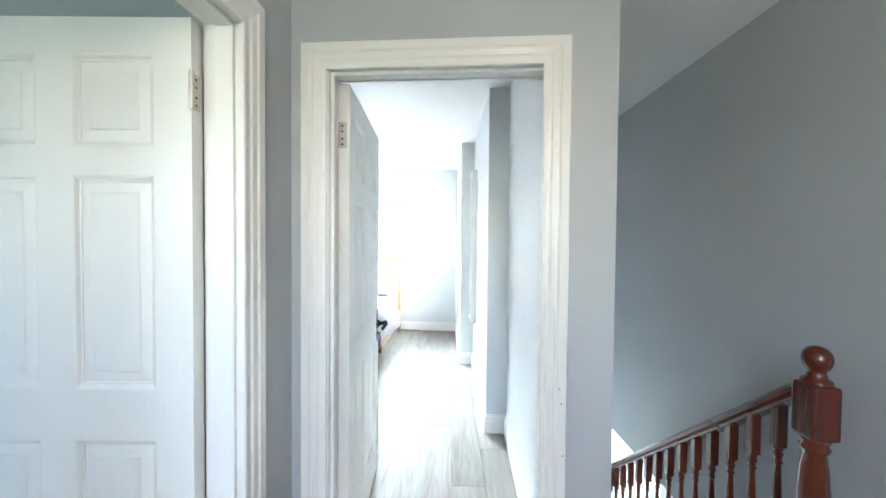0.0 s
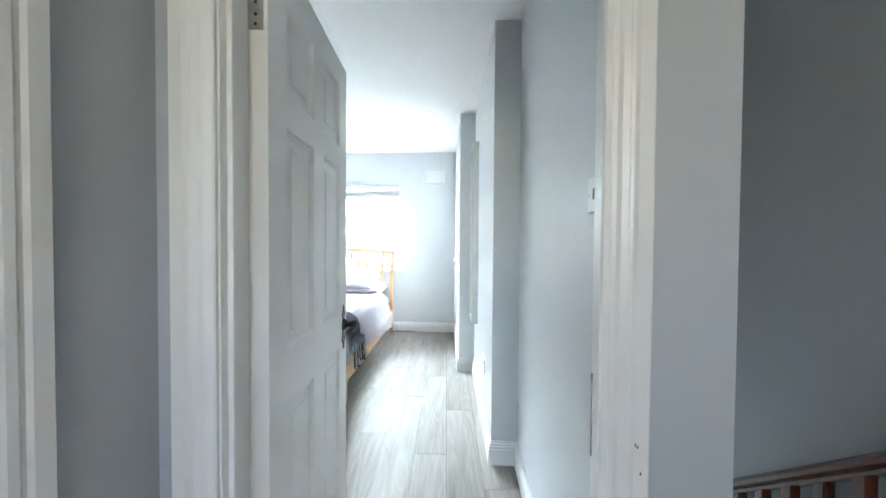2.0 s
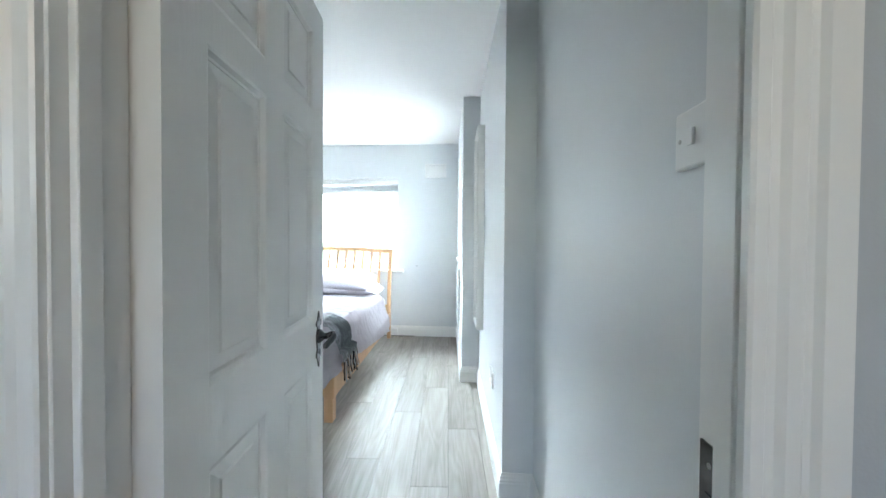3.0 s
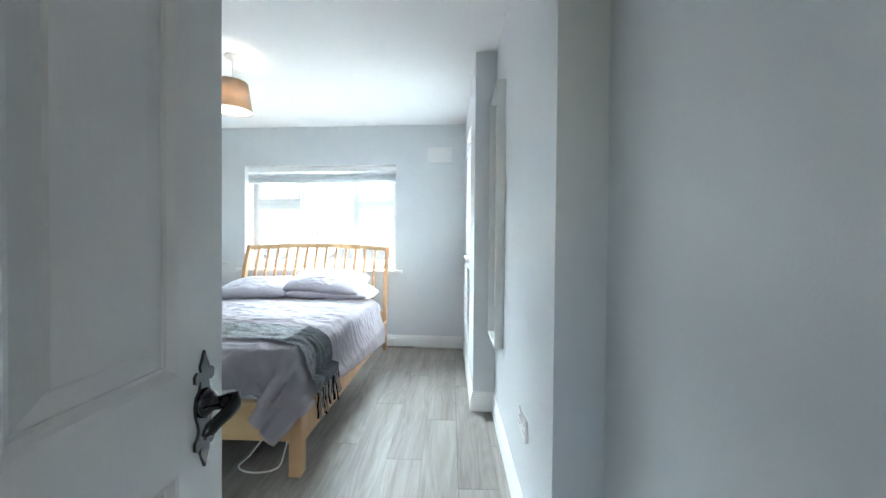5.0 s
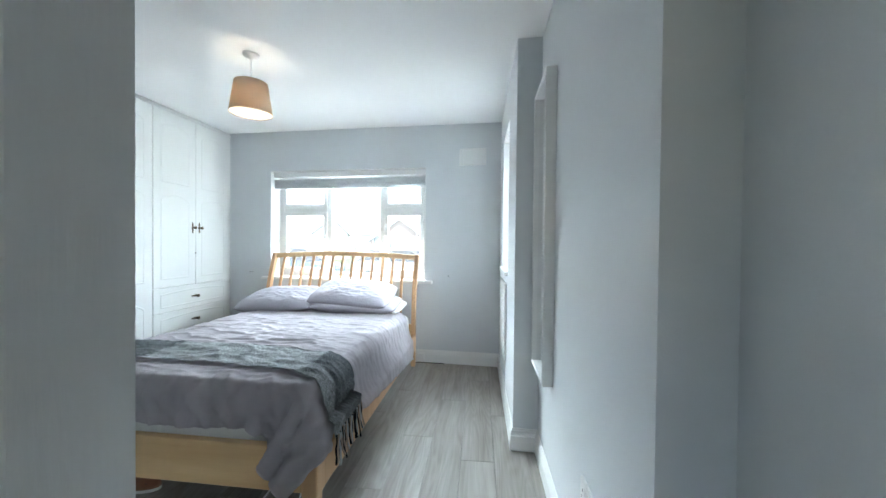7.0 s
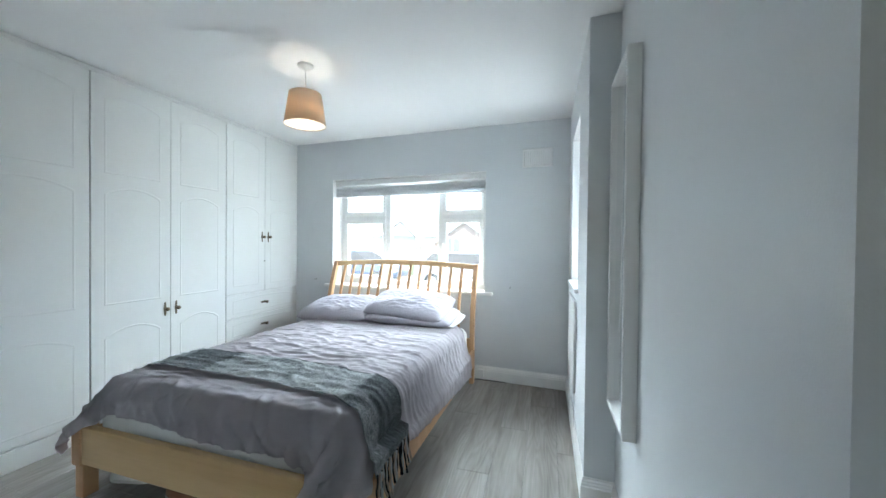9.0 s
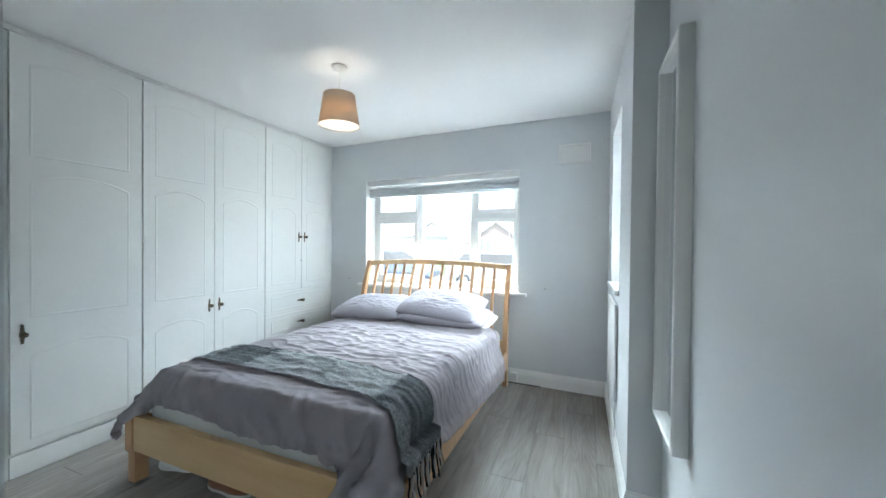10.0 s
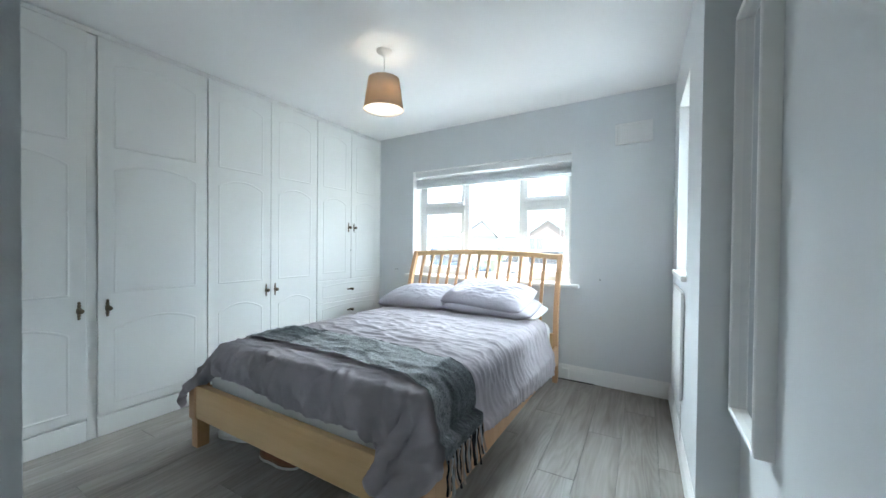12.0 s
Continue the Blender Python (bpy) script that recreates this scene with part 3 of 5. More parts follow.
# ---- bedroom: bed ----
BW, BL = 1.63, 2.20      # frame width and length
BED = pose(-1.357, 3.566, 0, 0, 0, 2.3)
bed = thing("bed", "light beech wooden double bed with a slatted curved headboard", "bed", BED)
hw = BW / 2
part("foot_rail", box(-hw + 0.07, hw - 0.07, 0.005, 0.045, 0.178, 0.368, 0.006, 2), BEECH, bed)
for s in (-1, 1):
    x = s * (hw - 0.036)
    part("foot_post", join(box(x - 0.036, x + 0.036, 0, 0.085, 0.165, 0.372, 0.008, 2), box(x - s * 0.006 - 0.030, x - s * 0.006 + 0.030, 0.012, 0.08, 0.0, 0.165, 0.004, 2)), BEECHV, bed)
    side = part("side_rail", box(-0.012, 0.012, 0.085, BL - 0.06, 0.165, 0.320, 0.005, 2), BEECHV, bed)
    side.matrix_local = pose(s * (hw - 0.016), 0, 0)


HEADY = BL - 0.062


def back(z):
    """How far the sleigh headboard leans back at a height."""
    return 0.0 if z < 0.55 else 0.15 * ((z - 0.55) / 0.56) ** 1.6


def curved_bar(x, z0, z1, w0, d0, n=10):
    bm = bmesh.new()
    rows = []
    for i in range(n + 1):
        z = z0 + (z1 - z0) * i / n
        y = HEADY + back(z)
        rows.append([bm.verts.new((x + a * w0 / 2, y + b * d0 / 2, z)) for a, b in ((-1, -1), (1, -1), (1, 1), (-1, 1))])
    for a, b in zip(rows, rows[1:]):
        for k in range(4):
            bm.faces.new((a[k], a[(k + 1) % 4], b[(k + 1) % 4], b[k]))
    bm.faces.new(rows[0][::-1])
    bm.faces.new(rows[-1])
    bmesh.ops.recalc_face_normals(bm, faces=bm.faces)
    bmesh.ops.bevel(bm, geom=[e for e in bm.edges if len(e.link_faces) == 2 and e.calc_face_angle() > 0.9], offset=0.005, segments=2, affect="EDGES", profile=0.5)
    return bm


def crown(x):
    """Height of the headboard's top rail."""
    return 1.105 + 0.035 * (1 - (x / hw) ** 2)


for s in (-1, 1):
    part("head_post", curved_bar(s * (hw - 0.03), 0.0, 1.115, 0.042, 0.055, 14), BEECHV, bed)
bm = bmesh.new()
rows = []
N = 20
for i in range(N + 1):
    x = -hw + 0.05 + (BW - 0.10) * i / N
    zt = crown(x)
    y = HEADY + back(zt)
    rows.append([bm.verts.new((x, y + b, zt + c)) for b, c in ((-0.02, -0.05), (0.012, -0.05), (0.022, -0.006), (0.014, 0.0), (-0.010, 0.0), (-0.018, -0.006))])
for a, b in zip(rows, rows[1:]):
    for k in range(6):
        bm.faces.new((a[k], a[(k + 1) % 6], b[(k + 1) % 6], b[k]))
bm.faces.new(rows[0][::-1])
bm.faces.new(rows[-1])
bmesh.ops.recalc_face_normals(bm, faces=bm.faces)
part("top_rail", bm, BEECH, bed)
part("head_rail", box(-hw + 0.05, hw - 0.05, HEADY - 0.015, HEADY + 0.015, 0.22, 0.42, 0.004, 2), BEECH, bed)
for i in range(13):
    x = -0.010 + 0.1095 * (i - 6)
    part("slat", curved_bar(x, 0.42, crown(x) - 0.045, 0.029, 0.018, 10), BEECHV, bed)


def nz(x, y, z=0.0):
    return noise.noise(Vector((x, y, z)))


mattress = tagged(part("mattress", box(-hw + 0.06, hw - 0.06, 0.070, BL - 0.09, 0.25, 0.535, 0.075, 5), SHEET), "white mattress on a beech bed frame", "mattress")
mattress.matrix_world = BED


def soft_step(x):
    x = min(max(x, 0.0), 1.0)
    return x * x * (3 - 2 * x)


def rounded_boxes(p, boxes):
    """Pushes points out of solid boxes with rounded edges; gives the points and which ones touched."""
    hit = np.zeros(len(p), bool)
    for c, h, r in boxes:
        q = p - np.array(c)
        k = np.abs(q) - (np.array(h) - r)
        o = np.maximum(k, 0.0)
        n = np.linalg.norm(o, axis=1)
        inside = n + np.minimum(k.max(axis=1), 0.0) < r
        if not inside.any():
            continue
        qi, ki, oi, ni = q[inside], k[inside], o[inside], n[inside]
        deep = ni < 1e-6
        ax = ki.argmax(axis=1)
        d = np.where(deep[:, None], np.eye(3)[ax], oi / np.maximum(ni, 1e-6)[:, None]) * np.sign(qi)
        move = r - np.where(deep, ki.max(axis=1), ni)
        p[inside] += d * move[:, None]
        hit |= inside
    return p, hit


def links(nu, nv, skip_u, skip_v, flip=False):
    """Pairs of a grid's points so many steps apart, in two sets in which no point comes twice."""
    idx = np.arange(nu * nv).reshape(nv, nu)
    a, b = idx[:nv - skip_v, :nu - skip_u], idx[skip_v:, skip_u:]
    if flip:
        a, b = idx[:nv - skip_v, skip_u:], idx[skip_v:, :nu - skip_u]
    line = np.arange(a.shape[0] if skip_v else a.shape[1]) // max(skip_u, skip_v) % 2
    for k in (0, 1):
        yield (a[line == k], b[line == k]) if skip_v else (a[:, line == k], b[:, line == k])


BOXES = [((0, 1.09, 0.34), (hw - 0.06, 1.02, 0.232), 0.085), ((0, 0.065, 0.265), (hw - 0.06, 0.070, 0.110), 0.014),
         ((hw - 0.036, 0.042, 0.18), (0.043, 0.050, 0.20), 0.014), ((0.036 - hw, 0.042, 0.18), (0.043, 0.050, 0.20), 0.014),
         ((hw - 0.060, 1.09, 0.235), (0.066, 1.02, 0.090), 0.014), ((0.060 - hw, 1.09, 0.235), (0.066, 1.02, 0.090), 0.014)]


def side_hem(k):
    """Edge of the flat duvet on the open side; it hangs lower towards the pillows."""
    return 0.918 + 0.19 * k ** 1.1


def draped(nu, nv, steps=190, rounds=4):
    """Lets the duvet fall over the mattress and the frame; gives its points in rows from the foot to the pillows."""
    ku, kv = np.meshgrid(np.linspace(0, 1, nu), np.linspace(0, 1, nv))
    right = side_hem(kv)
    left = -0.955 - 0.02 * kv
    u = left + (right - left) * ku
    foot = -0.022 - 0.02 * np.sin(5 * u + 1) - 0.150 * np.clip((u - 0.46) / 0.26, 0, 1) - 0.07 * np.clip((-u - 0.60) / 0.30, 0, 1)
    v = foot + (1.86 - foot) * kv
    x = np.stack([u, v, np.full_like(u, 0.60)], -1).reshape(-1, 3)
    rest_from = x.copy()
    ripple = np.array([0.012 * nz(a * 1.7 + 3, b * 9 + 1.5 * nz(a * 2, b * 2, 8), 1) + 0.009 * nz(a * 3 - b * 2, b * 17 + a * 5, 2) for a, b, c in x])
    x[:, 2] += ripple
    slack_v = np.array([0.026 + 0.026 * nz(a * 2.2, b * 2.6, 31) for a, b, c in x])
    slack_u = np.array([0.006 + 0.012 * nz(a * 2.0, b * 3.0, 37) for a, b, c in x])
    sets = []
    for du, dv, fl, stiff in ((1, 0, 0, 1.0), (0, 1, 0, 1.0), (1, 1, 0, 0.35), (1, 1, 1, 0.35), (2, 0, 0, 0.10), (0, 2, 0, 0.10)):
        for a, b in links(nu, nv, du, dv, fl):
            a, b = a.ravel(), b.ravel()
            ln = np.linalg.norm(rest_from[a] - rest_from[b], axis=1)
            ln = ln * (1 + np.maximum(0.0, slack_v[a]) * (dv > 0) + np.maximum(0.0, slack_u[a]) * (du > 0))
            sets.append((a, b, ln, 0.5 * stiff))
    corner = ((u > 0.80) & (v < 0.02)).ravel()
    bulge = 0.022
    vel = np.zeros_like(x)
    dt = 1 / 100
    for step in range(steps):
        vel[:, 2] -= 2.5 * dt
        vel[corner] += np.array((-2.0, -1.0, 0.0)) * dt
        p = x + vel * dt
        for k in range(rounds):
            for a, b, ln, w in sets:
                d = p[b] - p[a]
                n = np.linalg.norm(d, axis=1)
                d *= (w * (n - ln) / np.maximum(n, 1e-6))[:, None]
                p[a] += d
                p[b] -= d
        p, hit = rounded_boxes(p, BOXES)
        loft = 0.572 + bulge * np.clip(1 - (np.abs(p[:, 0]) / 0.72) ** 4, 0, 1) * np.clip(1 - (np.abs(p[:, 1] - 1.05) / 0.95) ** 6, 0, 1)
        low = (np.abs(p[:, 0]) < 0.70) & (p[:, 1] > 0.12) & (p[:, 2] < loft)
        p[low, 2] = loft[low]
        hit |= low
        vel = (p - x) / dt * 0.965
        vel[hit] *= 0.25
        x = p
    return x.reshape(nv, nu, 3), u, v


def finer(g):
    """Twice as many points each way, on smooth curves through the old ones."""
    for axis in (0, 1):
        g = np.moveaxis(g, axis, 0)
        e = np.concatenate([2 * g[:1] - g[1:2], g, 2 * g[-1:] - g[-2:-1]])
        mid = (9 * (e[1:-2] + e[2:-1]) - (e[:-3] + e[3:])) / 16
        out = np.empty((2 * len(g) - 1,) + g.shape[1:])
        out[::2], out[1::2] = g, mid
        g = np.moveaxis(out, 0, axis)
    return g


def normals(g):
    n = np.cross(np.gradient(g, axis=1), np.gradient(g, axis=0))
    return n / np.maximum(np.linalg.norm(n, axis=2), 1e-9)[..., None]


def sheet_mesh(g, uvs, thick):
    """A cloth of some thickness over a grid of points, with the flat sheet's own coordinates on it."""
    bm = bmesh.new()
    uv = bm.loops.layers.uv.new("cloth")
    at = {}
    grid = []
    for j in range(g.shape[0]):
        row = []
        for i in range(g.shape[1]):
            vert = bm.verts.new(g[j, i])
            at[vert] = uvs[j, i]
            row.append(vert)
        grid.append(row)
    for j in range(g.shape[0] - 1):
        for i in range(g.shape[1] - 1):
            f = bm.faces.new((grid[j][i], grid[j][i + 1], grid[j + 1][i + 1], grid[j + 1][i]))
            for lp in f.loops:
                lp[uv].uv = at[lp.vert]
    bmesh.ops.solidify(bm, geom=bm.faces[:], thickness=thick)
    return bm


def crease(u, v):
    """Fine pressed-in creases of crumpled cotton, most of them running across the bed."""
    w1 = max(0.0, 1 - 3.5 * abs(nz(u * 1.1 + 1.0 * v + 20, v * 11 + u * 1.5 + 1.2 * nz(u * 4, v * 3, 15), 13))) ** 2
    w2 = max(0.0, 1 - 3.0 * abs(nz(u * 2.0 - 1.2 * v + 40, v * 19 - u * 2.2 + 1.2 * nz(u * 5, v * 4, 16), 14))) ** 2
    w3 = max(0.0, 1 - 2.6 * abs(nz(u * 2.6 + 2.6 * v + 60, v * 30 - u * 4.0 + 1.5 * nz(u * 6, v * 5, 19), 20))) ** 2
    hang = soft_step((u - 0.62) / 0.15)
    w4 = max(0.0, 1 - 3.0 * abs(nz(v * 13 + 2.0 * u, u * 2.5, 17))) ** 2 + 0.6 * max(0.0, 1 - 3.0 * abs(nz(v * 25 - 3 * u, u * 3, 18))) ** 2
    foot = soft_step((0.30 - v) / 0.2)
    w5 = max(0.0, 1 - 2.6 * abs(nz(u * 8 + v * 5, v * 2.5, 23))) ** 2
    return 0.0085 * (1 - hang) * (1 - 0.6 * foot) * (w1 + 0.8 * w2 + 0.5 * w3) + 0.0095 * hang * (1 - foot) * w4 + 0.017 * foot * (w5 + 0.5 * max(0.0, 1 - 3.0 * abs(nz(u * 15 - v * 4, v * 4, 24))) ** 2)


fall, fu, fv = draped(101, 105)
fall, flat = finer(fall), finer(np.stack([fu, fv], -1))
ruck = np.array([[crease(*q) for q in row] for row in flat])
cover = fall + normals(fall) * ruck[..., None]
duvet = tagged(part("duvet", sheet_mesh(cover + normals(fall) * 0.009, flat, -0.012), DUVET, smooth=True), "crumpled lilac-grey cotton duvet spread over the bed", "duvet")
duvet.matrix_world = BED


def on_cover(u, v):
    """Point and outward direction on the duvet at a place of the flat sheet; past the side hem it hangs straight down."""
    low = -0.022 - 0.02 * math.sin(5 * u + 1) - 0.150 * min(max((u - 0.46) / 0.26, 0), 1)
    kv = min(max((v - low) / (1.86 - low), 0.0), 1.0)
    right = side_hem(kv)
    left = -0.955 - 0.02 * kv
    over = max(0.0, u - right + 0.012)
    i = (min(u, right - 0.012) - left) / (right - left) * (cover.shape[1] - 1)
    j = kv * (cover.shape[0] - 1)
    i0, j0 = min(int(i), cover.shape[1] - 2), min(int(j), cover.shape[0] - 2)
    a, b = i - i0, j - j0
    out = []
    for g in (cover, COVER_N):
        out.append((1 - b) * ((1 - a) * g[j0, i0] + a * g[j0, i0 + 1]) + b * ((1 - a) * g[j0 + 1, i0] + a * g[j0 + 1, i0 + 1]))
    p, n = out
    p = p + np.array((0.0, 0.0, -over))
    if u > 0.7:
        p[0] = max(p[0], hw + 0.002 + 0.010 * soft_step((0.42 - p[2]) / 0.1) if p[2] < 0.42 else p[0])
    return p, n


COVER_N = normals(fall)
for turn in range(6):
    COVER_N[1:-1, 1:-1] = (COVER_N[:-2, 1:-1] + COVER_N[2:, 1:-1] + COVER_N[1:-1, :-2] + COVER_N[1:-1, 2:]) / 4
THROW_U0, THROW_U1 = -0.945, 0.905


def throw_point(k, b):
    """Point of the throw: k runs from its end by the wardrobes to its fringe, b from the edge nearer the foot."""
    u = THROW_U0 + (THROW_U1 - THROW_U0) * k
    slip = soft_step((u - 0.50) / 0.40)
    wave = 0.018 * nz(u * 2.3, 3.3, 41) * (1 - b) + 0.016 * nz(u * 2.0, 7.7, 43) * b
    v = 0.252 + 0.075 * (1 - k) + 0.30 * b - 0.125 * slip + 0.05 * slip * b + wave
    p, n = on_cover(u, v)
    return p + n * (0.021 + 0.004 * nz(u * 9, v * 9, 47) + 0.007 * max(0.0, 1 - 3 * abs(nz(u * 5 + v * 4, v * 6, 48))) ** 2), (u, 0.24 + 0.36 * b)


def pillow(name, w, d, h, m, material, label, seed):
    bm = bmesh.new()
    n = 54
    for side in (1, -1):
        g = []
        for j in range(n + 1):
            r = []
            for i in range(n + 1):
                u, v = 2 * i / n - 1, 2 * j / n - 1
                e = (1 - u ** 4) * (1 - v ** 4)
                x = u * w / 2 * (1 - 0.045 * v ** 4)
                y = v * d / 2 * (1 - 0.06 * u ** 4)
                z = side * h / 2 * max(e, 0) ** 0.60 + (0.016 * nz(u * 2 + seed, v * 2, side) + 0.009 * max(0.0, 1 - 3 * abs(nz(u * 3 + seed, v * 5 + u, side + 4))) ** 2 + 0.007 * max(0.0, 1 - 2.6 * abs(nz(u * 2.2 + seed, v * 9 - u * 3, side + 7))) ** 2) * e
                r.append(bm.verts.new((x, y, z)))
            g.append(r)
        for j in range(n):
            for i in range(n):
                q = (g[j][i], g[j][i + 1], g[j + 1][i + 1], g[j + 1][i])
                bm.faces.new(q if side > 0 else q[::-1])
    bmesh.ops.remove_doubles(bm, verts=bm.verts, dist=0.0004)
    bmesh.ops.recalc_face_normals(bm, faces=bm.faces)
    ob = tagged(part(name, bm, material, smooth=True), label, "pillow", "pillows on the bed")
    ob.matrix_world = m
    return ob


pillow("pillow", 0.70, 0.42, 0.12, BED @ pose(0.38, 1.93, 0.630, 4, 1, -2), SHEET, "white pillow under the lilac-grey ones", 1.0)
pillow("pillow", 0.80, 0.46, 0.14, BED @ pose(0.300, 1.86, 0.665, 6, 1, 3), PILLOW, "flattened lilac-grey pillow beneath another", 3.0)
pillow("pillow", 0.76, 0.48, 0.19, BED @ pose(0.265, 1.87, 0.742, 15, 2, -1), PILLOW, "plump lilac-grey pillow on top of another", 5.0)
pillow("pillow", 0.78, 0.47, 0.18, BED @ pose(-0.44, 1.86, 0.675, 13, -3, -2), PILLOW, "lilac-grey pillow lying against the headboard", 9.0)


def tartan():
    m = mat("grey_tartan_wool", (0.74, 0.775, 0.79), 0.95, 0.2, 9, 0.9, 240, spec=0.05)
    n, l = m.node_tree.nodes, m.node_tree.links
    b = n["Principled BSDF"]
    base = b.inputs["Base Color"].links[0].from_socket
    uvn = n.new("ShaderNodeUVMap")
    uvn.uv_map = "cloth"
    sep = n.new("ShaderNodeSeparateXYZ")
    l.new(uvn.outputs[0], sep.inputs[0])

    def op(kind, a, c, d=None):
        q = n.new("ShaderNodeMath")
        q.operation = kind
        for i, x in enumerate((a, c, d)):
            if x is not None:
                if isinstance(x, (int, float)):
                    q.inputs[i].default_value = x
                else:
                    l.new(x, q.inputs[i])
        return q.outputs[0]
    fuzz = n.new("ShaderNodeTexNoise")
    fuzz.inputs["Scale"].default_value, fuzz.inputs["Detail"].default_value, fuzz.inputs["Distortion"].default_value = 55, 6, 2.5
    l.new(uvn.outputs[0], fuzz.inputs["Vector"])
    wob = op("MULTIPLY_ADD", fuzz.outputs[0], 0.10, -0.05)

    def band(axis, period, phase, share):
        x = op("ADD", op("MULTIPLY_ADD", sep.outputs[axis], 1 / period, phase), wob)
        return op("LESS_THAN", op("FRACT", x, 0.0), share)
    dark = op("MULTIPLY", op("ADD", band(0, 1.2, 0.50, 0.27), op("MULTIPLY", band(1, 0.60, 0.36, 0.5), 0.4)), 0.66)
    lines = op("MULTIPLY", op("ADD", band(0, 0.26, 0.02, 0.10), band(1, 0.23, 0.1, 0.10)), 0.05)
    f = op("ADD", op("MULTIPLY_ADD", dark, -0.74, 0.90), lines)
    f = op("MULTIPLY", f, op("MULTIPLY_ADD", fuzz.outputs[0], 3.4, -0.70))
    mix = n.new("ShaderNodeMix")
    mix.data_type, mix.clamp_factor = "RGBA", True
    mix.inputs[6].default_value = (0.035, 0.042, 0.052, 1)
    l.new(f, mix.inputs[0])
    l.new(base, mix.inputs[7])
    l.new(mix.outputs[2], b.inputs["Base Color"])
    return m


THROW = tartan()
cells = [[throw_point(i / 150, j / 32) for i in range(151)] for j in range(33)]
body = np.array([[c[0] for c in row] for row in cells])
throw = tagged(part("throw", sheet_mesh(body, np.array([[c[1] for c in row] for row in cells]), -0.008), THROW, smooth=True), "grey tartan wool throw with a fringe, across the bed", "blanket")
throw.matrix_world = BED
INK = mat("black_wool", (0.015, 0.015, 0.018), 0.95, 0.2, 40, 0.5, 300, spec=0.05)
CREAM = mat("oatmeal_wool", (0.42, 0.34, 0.29), 0.95, 0.2, 40, 0.5, 300, spec=0.05)
rng = random.Random(4)
for i in range(26):
    top = Vector(throw_point(1.0, (i + 0.5) / 26)[0])
    top.x = max(top.x, hw + 0.022)
    ln = rng.uniform(0.10, 0.15)
    sw, sv = rng.uniform(-0.022, 0.018), rng.uniform(-0.002, 0.02)
    pts = [top + Vector((sv * k * k + 0.003 * math.sin(9 * k + i), sw * k * k, 0.012 - (ln + 0.012) * k)) for k in (0, 0.25, 0.5, 0.75, 1)]
    part("fringe", tube(pts, [0.0045, 0.0042, 0.0045, 0.004, 0.0055], 6), INK if i % 3 == 0 or rng.random() < 0.25 else (CREAM if i % 3 == 1 else THROW), throw)
bm = bmesh.new()
for i in range(2200):
    k, b = rng.random(), rng.random()
    if i % 4 == 0:
        b = rng.choice((0.0, 1.0))
    p = Vector(throw_point(k, b)[0])
    a = rng.uniform(0, 6.28)
    ln = rng.uniform(0.010, 0.026)
    q = p + Vector((ln * math.cos(a), ln * math.sin(a), rng.uniform(0.003, 0.012)))
    e = Vector((-math.sin(a), math.cos(a), 0)) * 0.0006
    bm.faces.new([bm.verts.new(t) for t in (p - e, p + e, q)])
tagged(part("pile", bm, THROW, throw), "", "", "", "stuff")

# ---- bedroom: pendant lamp ----
pend = thing("pendant_lamp", "pendant lamp with a tapered beige fabric shade, lit", "lamp", pose(-1.425, 4.354, H))
part("ceiling_rose", lathe([(0.05, 0), (0.05, -0.008), (0.042, -0.018), (0.02, -0.026), (0.012, -0.034)], 24), PLASTIC, pend, smooth=True)
part("cable", tube([(0, 0, -0.03), (0.001, 0, -0.12), (0, 0, -0.25)], 0.003), PLASTIC, pend)
part("bulb_holder", lathe([(0.012, -0.22), (0.018, -0.235), (0.018, -0.275), (0.012, -0.285)], 14), PLASTIC, pend)
SHADE = mat("beige_shade_fabric", (0.62, 0.53, 0.44), 0.9, 0.05, 10, 0.2, 500, spec=0.1)
sn, sl = SHADE.node_tree.nodes, SHADE.node_tree.links
trans, mixs = sn.new("ShaderNodeBsdfTranslucent"), sn.new("ShaderNodeMixShader")
trans.inputs[0].default_value = (0.72, 0.57, 0.42, 1)
mixs.inputs[0].default_value = 0.36
sl.new(sn["Principled BSDF"].outputs[0], mixs.inputs[1])
sl.new(trans.outputs[0], mixs.inputs[2])
sl.new(mixs.outputs[0], sn["Material Output"].inputs[0])
bm = bmesh.new()
rr = []
for r, z in ((0.100, -0.185), (0.130, -0.385), (0.1285, -0.385), (0.0985, -0.185)):
    rr.append([bm.verts.new((r * math.cos(2 * math.pi * i / 40), r * math.sin(2 * math.pi * i / 40), z)) for i in range(40)])
for k in range(4):
    a, b = rr[k], rr[(k + 1) % 4]
    for i in range(40):
        bm.faces.new((a[i], a[(i + 1) % 40], b[(i + 1) % 40], b[i]))
bmesh.ops.recalc_face_normals(bm, faces=bm.faces)
part("shade", bm, SHADE, pend, smooth=True)

# ---- bedroom: mirror ----
mir = thing("wall_mirror", "tall wall mirror in a slim white frame", "mirror", Matrix.Translation((0.4475, 3.980, 0)) @ pose(0, 0, 0, 0, 0, 90 + math.degrees(math.atan((0.503 - 0.425) / (4.412 - 2.95)))))
part("frame", sweep_frame([(0, 0), (0, 0.048), (-0.004, 0.052), (-0.014, 0.052), (-0.018, 0.048), (-0.018, 0.0)], lambda d: [(0 - d, 0.555 - d), (0.37 + d, 0.555 - d), (0.37 + d, 2.07 + d), (0 - d, 2.07 + d)], lambda u, v, h: (u, h, v), True), GLOSS, mir)
part("glass", box(0.017, 0.353, 0.018, 0.024, 0.572, 2.053), MIRROR, mir)

